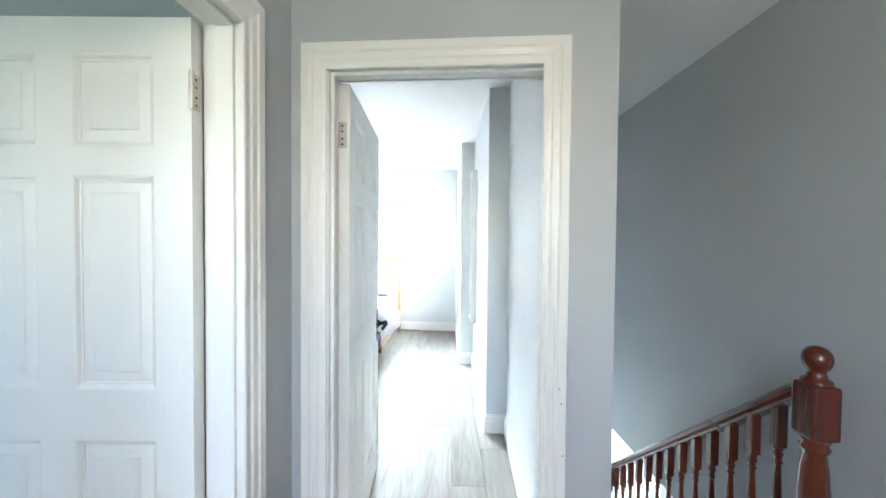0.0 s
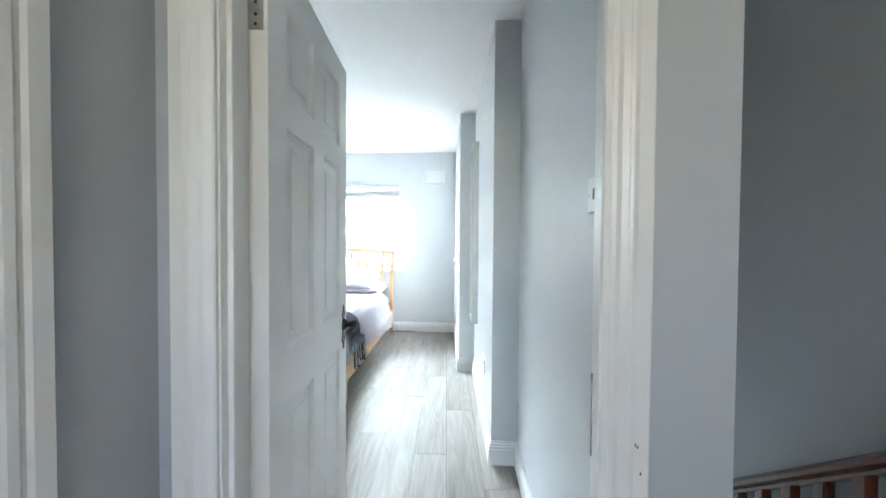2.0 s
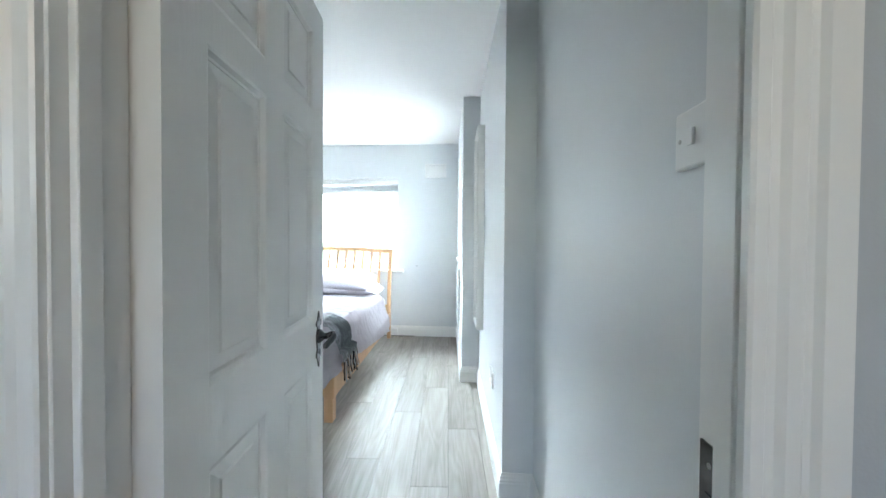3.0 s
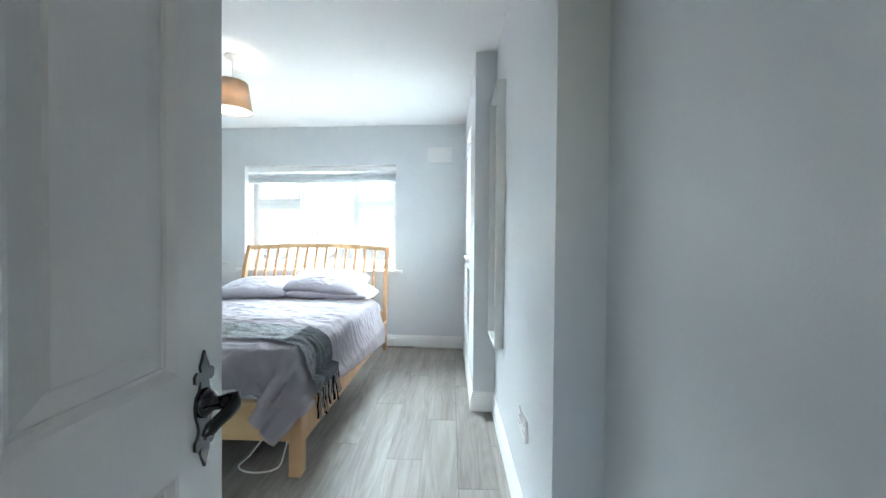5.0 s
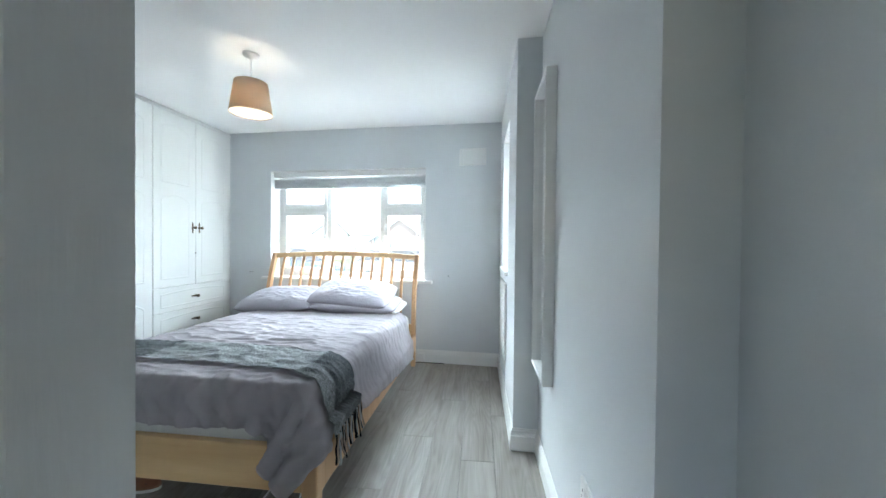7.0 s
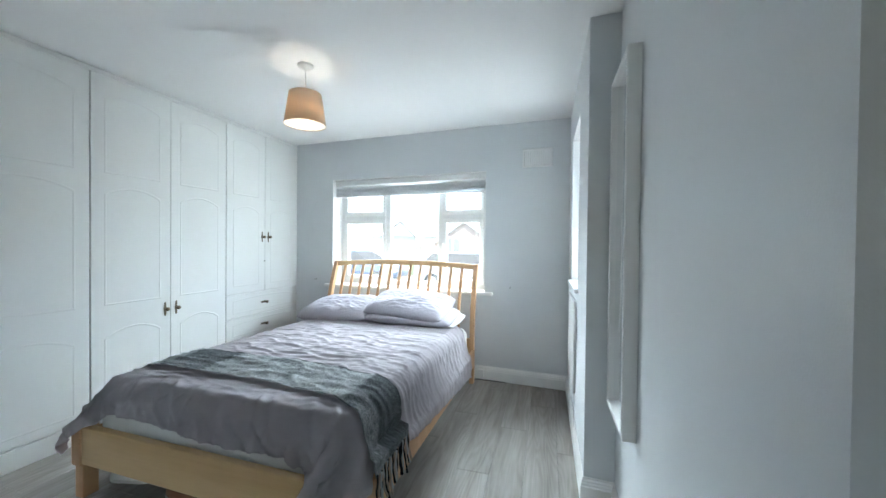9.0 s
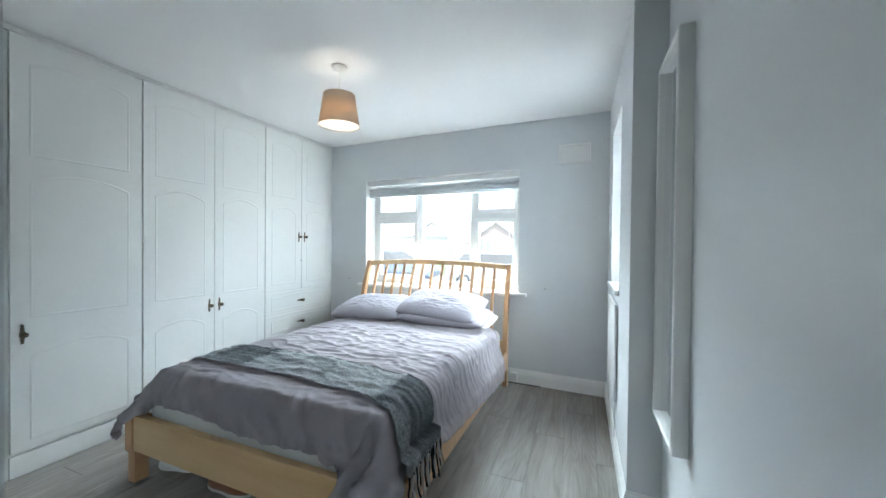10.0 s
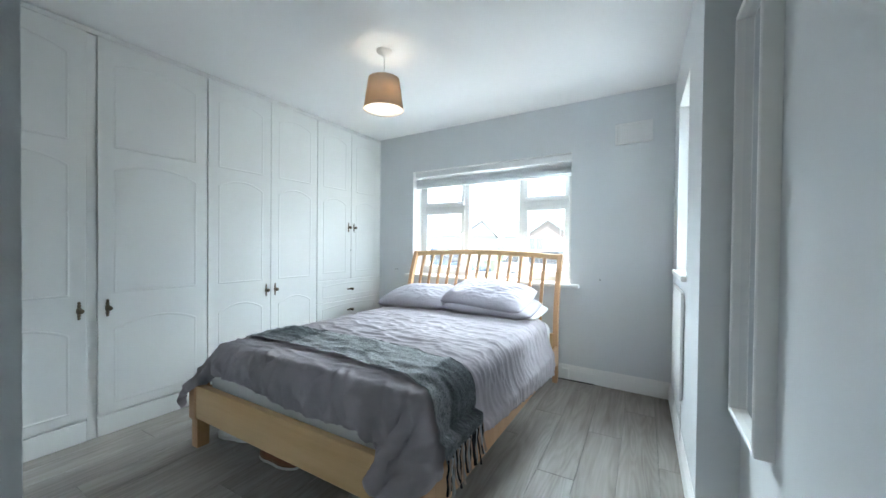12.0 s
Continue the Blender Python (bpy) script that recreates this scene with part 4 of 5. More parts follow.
part("shade_ring", tube([(0.0985 * math.cos(a * 0.2618), 0.0985 * math.sin(a * 0.2618), -0.19) for a in range(25)], 0.002, 6), STEEL, pend)
for a in (0.4, 2.5, 4.6):
    part("shade_spoke", tube([(0.017 * math.cos(a), 0.017 * math.sin(a), -0.24), (0.0985 * math.cos(a), 0.0985 * math.sin(a), -0.19)], 0.0016, 6), STEEL, pend)

DIFF = mat("white_diffuser", (0.85, 0.84, 0.82), 0.6, 0.01, 5, 0.0)
dn, dl = DIFF.node_tree.nodes, DIFF.node_tree.links
dt, dm = dn.new("ShaderNodeBsdfTranslucent"), dn.new("ShaderNodeMixShader")
dt.inputs[0].default_value = (0.92, 0.90, 0.86, 1)
dm.inputs[0].default_value = 0.75
dl.new(dn["Principled BSDF"].outputs[0], dm.inputs[1])
dl.new(dt.outputs[0], dm.inputs[2])
dl.new(dm.outputs[0], dn["Material Output"].inputs[0])
part("diffuser", lathe([(0.001, -0.380), (0.127, -0.380), (0.127, -0.382), (0.001, -0.382)], 40), DIFF, pend, "white diffuser disc")

# ---- bedroom: blind, vent, radiator, switch, socket, bits ----
blind = thing("window_blind", "white slatted blind drawn up to the top of the window", "blind", pose(0, BACK, 0))
part("head_rail", box(WX0 + 0.015, WX1 - 0.01, 0.030, 0.085, 1.953, 2.008, 0.003), PLASTIC, blind)
part("bottom_rail", box(WX0 + 0.02, WX1 - 0.015, 0.038, 0.078, 1.826, 1.840, 0.004, 2), PLASTIC, blind)
SLAT = mat("white_blind_slat", (0.78, 0.79, 0.80), 0.4, 0.05, 8, 0.03)
bn, bl = SLAT.node_tree.nodes, SLAT.node_tree.links
bt, bx = bn.new("ShaderNodeBsdfTranslucent"), bn.new("ShaderNodeMixShader")
bt.inputs[0].default_value, bx.inputs[0].default_value = (0.88, 0.89, 0.90, 1), 0.62
bl.new(bn["Principled BSDF"].outputs[0], bx.inputs[1])
bl.new(bt.outputs[0], bx.inputs[2])
bl.new(bx.outputs[0], bn["Material Output"].inputs[0])
r2 = random.Random(11)
for i in range(15):
    z = 1.843 + i * 0.0060
    t = r2.uniform(-0.002, 0.002)
    bm = box(WX0 + 0.02, WX1 - 0.015, 0.036 + t, 0.080 + t, z, z + 0.0054, 0.0008)
    for v in bm.verts:
        v.co.z += 0.012 * (v.co.x - WX0) / (WX1 - WX0) + 0.004 * math.sin(v.co.x * 4 + i) - 0.006 * ((v.co.y - 0.058) / 0.022) ** 2 * 0.5
    part("slat", bm, SLAT, blind)
for x in (WX0 + 0.22, -1.72, -1.18, WX1 - 0.22):
    part("ladder_cord", tube([(x, 0.034, 1.955), (x, 0.034, 1.90), (x + 0.001, 0.034, 1.826)], 0.0022, 6), SLAT, blind)
part("pull_cord", tube([(WX1 - 0.10, 0.034, 1.955), (WX1 - 0.102, 0.03, 1.6), (WX1 - 0.10, 0.03, 1.25)], 0.0018, 6), SLAT, blind)

for nm, x, z in (("casement_handle", -1.76, 1.30), ("casement_handle", -1.06, 1.30)):
    hd = part("casement_handle", box(x - 0.012, x + 0.012, 0.142, 0.156, z - 0.03, z + 0.03, 0.004, 2), PLASTIC, big, "white plastic window handle")
    part("lever", tube([(x, 0.140, z + 0.01), (x, 0.118, z + 0.006), (x + 0.012 * (1 if x > -1.4 else -1), 0.112, z - 0.05), (x + 0.018 * (1 if x > -1.4 else -1), 0.112, z - 0.10)], [0.007, 0.007, 0.006, 0.005], 8), PLASTIC, hd)

vent = thing("wall_vent", "white plastic louvred vent cover on the window wall", "vent", pose(-0.094, BACK, 2.112))
part("frame", sweep_frame([(0, 0), (0, 0.012), (-0.004, 0.016), (-0.018, 0.016), (-0.020, 0.010), (-0.020, 0)], lambda d: [(-0.135 - d, -0.086 - d), (0.135 + d, -0.086 - d), (0.135 + d, 0.086 + d), (-0.135 - d, 0.086 + d)], lambda u, v, h: (u, -h, v), True), PLASTIC, vent)
part("backing", box(-0.116, 0.116, -0.0095, 0.0, -0.067, 0.067), PLASTIC, vent)
for i in range(12):
    x = -0.107 + 0.2140 * i / 11
    part("louvre", box(x - 0.006, x + 0.005, -0.0125, -0.004, -0.066, 0.066, 0.001), PLASTIC, vent)

rad = thing("radiator", "white panel radiator below the side window", "radiator", SIDE @ Matrix.Diagonal((0.82, 0.30, 1, 1)))
bm = bmesh.new()
prof = []
n = 18
for i in range(n):
    x = -0.33 + 0.66 * i / n
    for k, y in ((0.0, -0.060), (0.25, -0.066), (0.5, -0.066), (0.75, -0.060)):
        prof.append((x + 0.66 / n * k, y))
prof.append((0.33, -0.060))
lo = [bm.verts.new((x, y, 0.36)) for x, y in prof] + [bm.verts.new((0.33, -0.045, 0.36)), bm.verts.new((-0.33, -0.045, 0.36))]
hi = [bm.verts.new((v.co.x, v.co.y, 0.92)) for v in lo]
for i in range(len(lo)):
    k = (i + 1) % len(lo)
    bm.faces.new((lo[i], lo[k], hi[k], hi[i]))
bm.faces.new(lo[::-1])
bm.faces.new(hi)
bmesh.ops.recalc_face_normals(bm, faces=bm.faces)
part("panel", bm, PLASTIC, rad)
part("top_grille", box(-0.34, 0.34, -0.072, -0.020, 0.921, 0.936, 0.003), PLASTIC, rad)
for s in (-1, 1):
    part("end_cover", box(s * 0.336 - 0.004, s * 0.336 + 0.004, -0.070, -0.018, 0.34, 0.920, 0.002), PLASTIC, rad)
    part("bracket", box(s * 0.22 - 0.015, s * 0.22 + 0.015, -0.045, 0.0, 0.42, 0.86), PLASTIC, rad)
    part("pipe", tube([(s * 0.30, -0.035, 0.358), (s * 0.30, -0.035, 0.0)], 0.0075, 10), PLASTIC, rad)

wall_turn = 90 + math.degrees(math.atan((0.503 - 0.425) / (4.412 - 2.95)))


def wx(y):
    """Face of the wall with the mirror."""
    return 0.503 + (0.425 - 0.503) * (y - 2.95) / (4.412 - 2.95)


sock = thing("wall_socket", "white double wall socket low on the grey wall", "socket", Matrix.Translation((wx(3.385), 3.385, 0.43)) @ pose(0, 0, 0, 0, 0, wall_turn))
part("faceplate", box(-0.073, 0.073, 0.0, 0.012, -0.043, 0.043, 0.004, 2), PLASTIC, sock)
for s in (-1, 1):
    part("rocker", box(s * 0.018 - 0.006, s * 0.018 + 0.006, 0.012, 0.0155, 0.012, 0.032, 0.001), PLASTIC, sock)
    for dx, dz, a in ((0, 0.012, 0), (-0.011, -0.012, 1), (0.011, -0.012, 1)):
        part("pin_hole", box(s * 0.042 + dx - (0.0045 if a else 0.002), s * 0.042 + dx + (0.0045 if a else 0.002), 0.0115, 0.0124, dz - (0.002 if a else 0.005), dz + (0.002 if a else 0.005)), DARK, sock)
pt = 90 + math.degrees(math.atan((0.665 - 0.645) / (2.95 - FRONT1)))
swi = thing("light_switch", "white plastic light switch beside the bedroom door", "switch", Matrix.Translation((0.6645, 1.840, 1.355)) @ pose(0, 0, 0, 0, 0, pt))
part("faceplate", box(-0.043, 0.043, 0.0, 0.011, -0.043, 0.043, 0.004, 2), PLASTIC, swi)
part("rocker", box(-0.006, 0.006, 0.011, 0.016, -0.012, 0.012, 0.001), PLASTIC, swi)
for x in (-0.03, 0.03):
    part("screw", lathe([(0.004, 0), (0.003, 0.0008), (0.0008, 0.001)], 8, pose(x, 0.011, 0, -90)), STEEL, swi)

for x, z in ((-0.331, 0.899), (-2.587, 0.893), (-2.560, 0.893)):
    tagged(part("wall_plug", lathe([(0.005, 0), (0.005, 0.003), (0.002, 0.004)], 8, pose(x, BACK, z, 90)), DARK), "small dark screw hole plug in the wall", "wall plug", "screw plugs")

# ---- bedroom door handle: black iron lever on a scrolled plate ----
def lever_handle(parent, x, z):
    """A cut-out backplate with spearhead ends and curled leaves, a domed rose, and a curved lever."""
    half = [(0.0, 0.088), (0.006, 0.074), (0.011, 0.064), (0.009, 0.056), (0.018, 0.058), (0.024, 0.052), (0.023, 0.042), (0.016, 0.038), (0.013, 0.044), (0.010, 0.040),
            (0.012, 0.028), (0.020, 0.020), (0.023, 0.006), (0.021, -0.010), (0.016, -0.022), (0.014, -0.034), (0.017, -0.042), (0.024, -0.048), (0.023, -0.060), (0.015, -0.064),
            (0.010, -0.058), (0.011, -0.068), (0.007, -0.078), (0.0, -0.094)]
    poly = half + [(-a, b) for a, b in half[-2:0:-1]]
    plate = part("handle", prism(poly, 0, 0.005, 0.0, 1, Matrix.Translation((x, 0.0, z)) @ pose(0, 0, 0, 90, 0, 180)), BLACK, parent, "black iron lever handle on a scrolled backplate")
    part("rose", lathe([(0.023, 0.004), (0.022, 0.010), (0.016, 0.017), (0.011, 0.022), (0.010, 0.034)], 18, Matrix.Translation((x, 0.0, z + 0.006)) @ pose(0, 0, 0, -90, 0, 0)), BLACK, plate, smooth=True)
    pts = [(x, 0.028, z + 0.006), (x - 0.003, 0.044, z + 0.010), (x - 0.002, 0.055, z + 0.012), (x + 0.008, 0.058, z + 0.006), (x + 0.022, 0.053, z - 0.002), (x + 0.036, 0.047, z - 0.008), (x + 0.048, 0.043, z - 0.013), (x + 0.060, 0.041, z - 0.017)]
    part("lever", tube(pts, [0.010, 0.011, 0.0115, 0.0115, 0.0105, 0.0095, 0.0105, 0.003], 14), BLACK, plate, smooth=True)
    part("keyhole", box(x - 0.0025, x + 0.0025, 0.005, 0.0062, z - 0.052, z - 0.036), DARK, plate)
    return plate


handle = lever_handle(bed_door, 0.0, 0.0)
handle.matrix_local = pose(0.695, -0.046, 0.876, 0, 0, 180) @ Matrix.Diagonal((1.0, 0.95, 1.05, 1))
handle_back = lever_handle(bed_door, 0.0, 0.0)
handle_back.matrix_local = pose(0.693, 0.0, 0.868) @ Matrix.Diagonal((-1, 1, 1, 1))
latch = part("latch_plate", box(0.7465, 0.7485, -0.034, -0.012, 0.82, 0.97, 0.0008), BLACK, bed_door, "dark metal latch plate")
part("latch_bolt", box(0.748, 0.756, -0.026, -0.014, 0.885, 0.905, 0.002), STEEL, latch)

# ---- under the bed: shoe and cable ----
shoe = thing("shoe", "worn brown leather shoe with a white sole under the bed", "shoe", pose(-1.60, 3.735, 0, 0, 0, 6))
def shoe_shell(z0, z1, grow, top):
    bm = bmesh.new()
    rows = []
    for k in range(7):
        f = k / 6
        z = z0 + (z1 - z0) * f
        row = []
        for i in range(24):
            a = 2 * math.pi * i / 24
            x = 0.145 * math.cos(a)
            w = 0.050 * (1 - 0.22 * math.exp(-((x + 0.02) / 0.05) ** 2)) + grow
            toe = 1 - 0.55 * f * top * max(0, (x + 0.03) / 0.17)
            row.append(bm.verts.new((x * (1 - 0.10 * f * top), w * math.sin(a) * (1 - 0.35 * f ** 2 * top), z0 + (z - z0) * toe)))
        rows.append(row)
    for a, b in zip(rows, rows[1:]):
        for i in range(24):
            bm.faces.new((a[i], a[(i + 1) % 24], b[(i + 1) % 24], b[i]))
    bm.faces.new(rows[0][::-1])
    bm.faces.new(rows[-1])
    bmesh.ops.recalc_face_normals(bm, faces=bm.faces)
    return bm
part("sole", shoe_shell(0.0, 0.014, 0.002, 0.0), SHEET, shoe, "off-white rubber sole")
part("upper", shoe_shell(0.014, 0.110, 0.0, 1.0), SHOE, shoe, "", True)
part("seam", tube([(0.10, y * 0.036, 0.052 - 0.010 * abs(y)) for y in (-1, -0.5, 0, 0.5, 1)], 0.0018, 6), DARK, shoe)
for k in range(4):
    part("lace", tube([(0.02 + 0.018 * k, -0.018, 0.081 - 0.007 * k), (0.02 + 0.018 * k, 0, 0.088 - 0.007 * k), (0.02 + 0.018 * k, 0.018, 0.081 - 0.007 * k)], 0.003, 6), SHEET, shoe)
slip = thing("slipper", "pale cloth slipper on the floor under the bed", "slipper", pose(-2.02, 3.745, 0, 0, 0, 20))
part("sole", shoe_shell(0.0, 0.014, 0.002, 0.0), SHEET, slip)
part("upper", shoe_shell(0.014, 0.055, 0.0, 1.0), SHEET, slip, "", True)

pts = [(-0.70, 3.78, 0.20), (-0.695, 3.74, 0.08), (-0.70, 3.70, 0.012)] + [(-0.705 - 0.10 + 0.105 * math.cos(t), 3.68 - 0.06 * math.sin(t), 0.006) for t in [0.15 * k for k in range(0, 22)]] + [(-0.90, 3.74, 0.01), (-0.84, 3.80, 0.10), (-0.80, 3.83, 0.24)]
tagged(part("cable", tube(pts, 0.0042, 8), PLASTIC, None, "", True), "looped white cable hanging under the bed frame", "cable")
tagged(part("cable", tube([(-0.80, 5.83, 0.012), (-0.66, 5.835, 0.006), (-0.56, 5.838, 0.005), (-0.45, 5.842, 0.005), (-0.36, 5.845, 0.005)], 0.004, 8), BLACK, None, "", True), "thin black cable along the skirting board", "cable")
box2 = thing("junction_box", "small white cable box on the skirting board", "box", pose(-0.60, 5.850, 0.065))
part("body", box(-0.03, 0.03, -0.016, 0.0075, -0.04, 0.035, 0.004, 2), PLASTIC, box2)

# ---- chips in the gloss paint of the doorway ----
CHIP = mat("bare_wood_chip", (0.20, 0.13, 0.08), 0.8, 0.2, 60, 0.1)
rc = random.Random(8)
arch_r = bpy.data.objects["trim_bedroom_door"]
for i, (dx, z) in enumerate(((0.068, 0.862), (0.064, 0.866), (0.074, 0.812), (0.081, 0.630), (0.078, 0.42))):
    pts = [(rc.uniform(0.6, 1.3) * 0.0018 * math.cos(a), rc.uniform(0.6, 1.4) * 0.003 * math.sin(a)) for a in [k * 0.9 for k in range(7)]]
    part("paint_chip", prism(pts, 0, 0.0006, 0, 1, Matrix.Translation((DX1 - 0.022 + dx, FRONT0 - 0.0225, z)) @ pose(0, 0, 0, 90)), CHIP, arch_r)

# ---- landing and stairs ----
SX0, SX1 = 0.872, 1.555
RISE, GO, TOPY = 0.182, 0.2255, 1.86
stairs = structure(thing("stairs", "carpeted stairs going down from the landing", "stairs"), "carpeted stairs going down from the landing", "stairs")
for i in range(1, 14):
    y0 = TOPY + (i - 1) * GO
    z = -RISE * i
    part("tread", box(SX0, SX1, y0 - 0.02, y0 + GO, z - 0.04, z, 0.008, 2), CARPET, stairs)
    part("riser", box(SX0, SX1, y0 - 0.004, y0 + 0.010, z + 0.001, z + RISE - 0.041), CARPET, stairs)
sl = math.atan2(RISE, GO)
bm = bmesh.new()
for x in (1.556, 1.640):
    for y, z in ((TOPY - 0.03, -0.30), (TOPY - 0.03, 0.06), (TOPY + 13 * GO, 0.06 - 13 * RISE), (TOPY + 13 * GO, -0.30 - 13 * RISE)):
        bm.verts.new((x, y, z))
bm.verts.ensure_lookup_table()
v = bm.verts[:]
for q in ((0, 1, 2, 3), (4, 5, 6, 7), (0, 1, 5, 4), (1, 2, 6, 5), (2, 3, 7, 6), (3, 0, 4, 7)):
    bm.faces.new([v[k] for k in q])
bmesh.ops.recalc_face_normals(bm, faces=bm.faces)
part("string", bm, GLOSS, stairs, "white painted stair string")

RX = 1.612
balus = thing("balustrade", "varnished mahogany stair balustrade with turned balusters", "balustrade")
newel = part("newel_post", box(RX - 0.047, RX + 0.047, 1.735, 1.829, -0.02, 0.30, 0.006, 2), MAHOG, balus)
NY = 1.782
part("newel_shaft", lathe([(0.046, 0.30), (0.047, 0.315), (0.040, 0.325), (0.044, 0.335), (0.038, 0.35), (0.046, 0.42), (0.047, 0.47), (0.040, 0.57), (0.034, 0.625), (0.041, 0.635), (0.043, 0.645), (0.036, 0.655), (0.042, 0.668), (0.046, 0.68)], 24, pose(RX, NY, 0)), MAHOG, newel, smooth=True)
part("newel_block", box(RX - 0.048, RX + 0.048, NY - 0.048, NY + 0.048, 0.678, 0.872, 0.012, 3), MAHOG, newel)
part("newel_cap", lathe([(0.044, 0.870), (0.046, 0.880), (0.040, 0.890), (0.030, 0.896), (0.028, 0.908), (0.024, 0.918), (0.033, 0.926), (0.041, 0.942), (0.044, 0.961), (0.040, 0.982), (0.028, 0.999), (0.010, 1.007)], 28, pose(RX, NY, 0)), MAHOG, newel, smooth=True)
T = math.tan(radians(39.0))


def rail_z(y):
    return 0.850 - T * (y - 1.86)


# handrail: a moulded section that slopes with the stairs
sec = [(-0.030, 0.0), (-0.032, 0.010), (-0.022, 0.016), (-0.030, 0.026), (-0.031, 0.040), (-0.022, 0.054), (0.0, 0.060), (0.022, 0.054), (0.031, 0.040), (0.030, 0.026), (0.022, 0.016), (0.032, 0.010), (0.030, 0.0)]
bm = bmesh.new()
rows = []
for y in (1.822, 2.6, 3.6, 4.75):
    rows.append([bm.verts.new((RX + a, y, rail_z(y) - 0.06 / math.cos(radians(39)) + b / math.cos(radians(39)))) for a, b in sec])
for a, b in zip(rows, rows[1:]):
    for i in range(len(sec)):
        k = (i + 1) % len(sec)
        bm.faces.new((a[i], a[k], b[k], b[i]))
bm.faces.new(rows[0])
bm.faces.new(rows[-1][::-1])
bmesh.ops.recalc_face_normals(bm, faces=bm.faces)
part("handrail", bm, MAHOGR, balus, smooth=False)


def baluster_mesh():
    """Square ends and a turned middle; the foot at z = 0."""
    L = 0.765
    bm = box(-0.020, 0.020, -0.020, 0.020, 0.0, 0.16, 0.003)
    q = box(-0.020, 0.020, -0.020, 0.020, L - 0.16, L + 0.012, 0.003)
    for v in q.verts:
        if v.co.z > L - 0.02:
            v.co.z -= T * v.co.y
    bm = join(bm, q)
    t = lathe([(0.018, 0.158), (0.019, 0.168), (0.013, 0.176), (0.018, 0.186), (0.012, 0.196), (0.016, 0.25), (0.019, 0.30), (0.017, 0.36), (0.012, 0.50), (0.011, 0.535), (0.017, 0.543), (0.011, 0.552), (0.014, 0.566), (0.018, 0.580), (0.012, 0.588), (0.018, 0.598), (0.019, 0.607)], 12)
    for f in t.faces:
        f.smooth = True
    bm = join(bm, t)
    me = bpy.data.meshes.new("baluster")
    bm.to_mesh(me)
    bm.free()
    me.materials.append(MAHOG)
    return me


bal = baluster_mesh()
for i in range(22):
    y = 1.930 + i * 0.127
    b = new("baluster", bal)
    b.parent = balus
    b.location = (RX, y, rail_z(y) - 0.075 - 0.765)
skirting("baseboard_landing", [(0.86, FRONT0), (DX1 + 0.08, FRONT0)])
skirting("baseboard_landing_left", [(DX0 - 0.10, FRONT0), (LX1, FRONT0), (LX1, LY1 + 0.10)])
lland = thing("landing_lamp", "plain white ceiling lamp on the landing", "lamp", pose(0.75, -0.6, H))
part("base", lathe([(0.05, 0), (0.05, -0.01), (0.03, -0.03), (0.015, -0.05)], 20), PLASTIC, lland)
part("cable", tube([(0, 0, -0.04), (0, 0, -0.19)], 0.003), PLASTIC, lland)

# ---- outside the window ----
GZ = -0.35
RENDER_W = mat("cream_render", (0.66, 0.63, 0.58), 0.9, 0.06, 1.2, 0.2, 40)
BRICK = mat("red_brick", (0.40, 0.29, 0.25), 0.9, 0.15, 3, 0.3, 30)
SLATE = mat("grey_roof_tiles", (0.15, 0.145, 0.14), 0.8, 0.15, 2, 0.3, 18)
TARMAC = mat("asphalt", (0.06, 0.06, 0.062), 0.9, 0.1, 1, 0.3, 60)
GRASS = mat("grass", (0.07, 0.11, 0.035), 0.95, 0.2, 2, 0.5, 50)
PAVE = mat("concrete_paving", (0.36, 0.35, 0.33), 0.9, 0.08, 2, 0.2, 60)
FARGLASS = mat("house_window_glass", (0.16, 0.18, 0.20), 0.1, 0.1, 1, 0.0)
ground = None
for p in ((-400, 400, 6.4, 500), (-400, 400, -400, -2.2), (-400, -4.0, -2.2, 6.4), (3.8, 400, -2.2, 6.4)):
    ground = box(*p, GZ - 0.6, GZ - 0.1, 0, 1, ground)
structure(part("ground", ground, GRASS), "grassy ground reaching to the horizon", "ground")
structure(part("road", box(-120, 120, 11.5, 17.0, GZ - 0.099, GZ - 0.06), TARMAC), "asphalt road in front of the houses", "road")
structure(part("pavement", join(box(-120, 120, 9.6, 11.46, GZ - 0.099, GZ + 0.05, 0.02), box(-120, 120, 17.04, 19.0, GZ - 0.099, GZ + 0.05, 0.02)), PAVE), "concrete pavements along the road", "pavement")
structure(part("driveway", box(-9, 4, 6.45, 9.58, GZ - 0.099, GZ + 0.02), PAVE), "paved front drive below the window", "pavement")


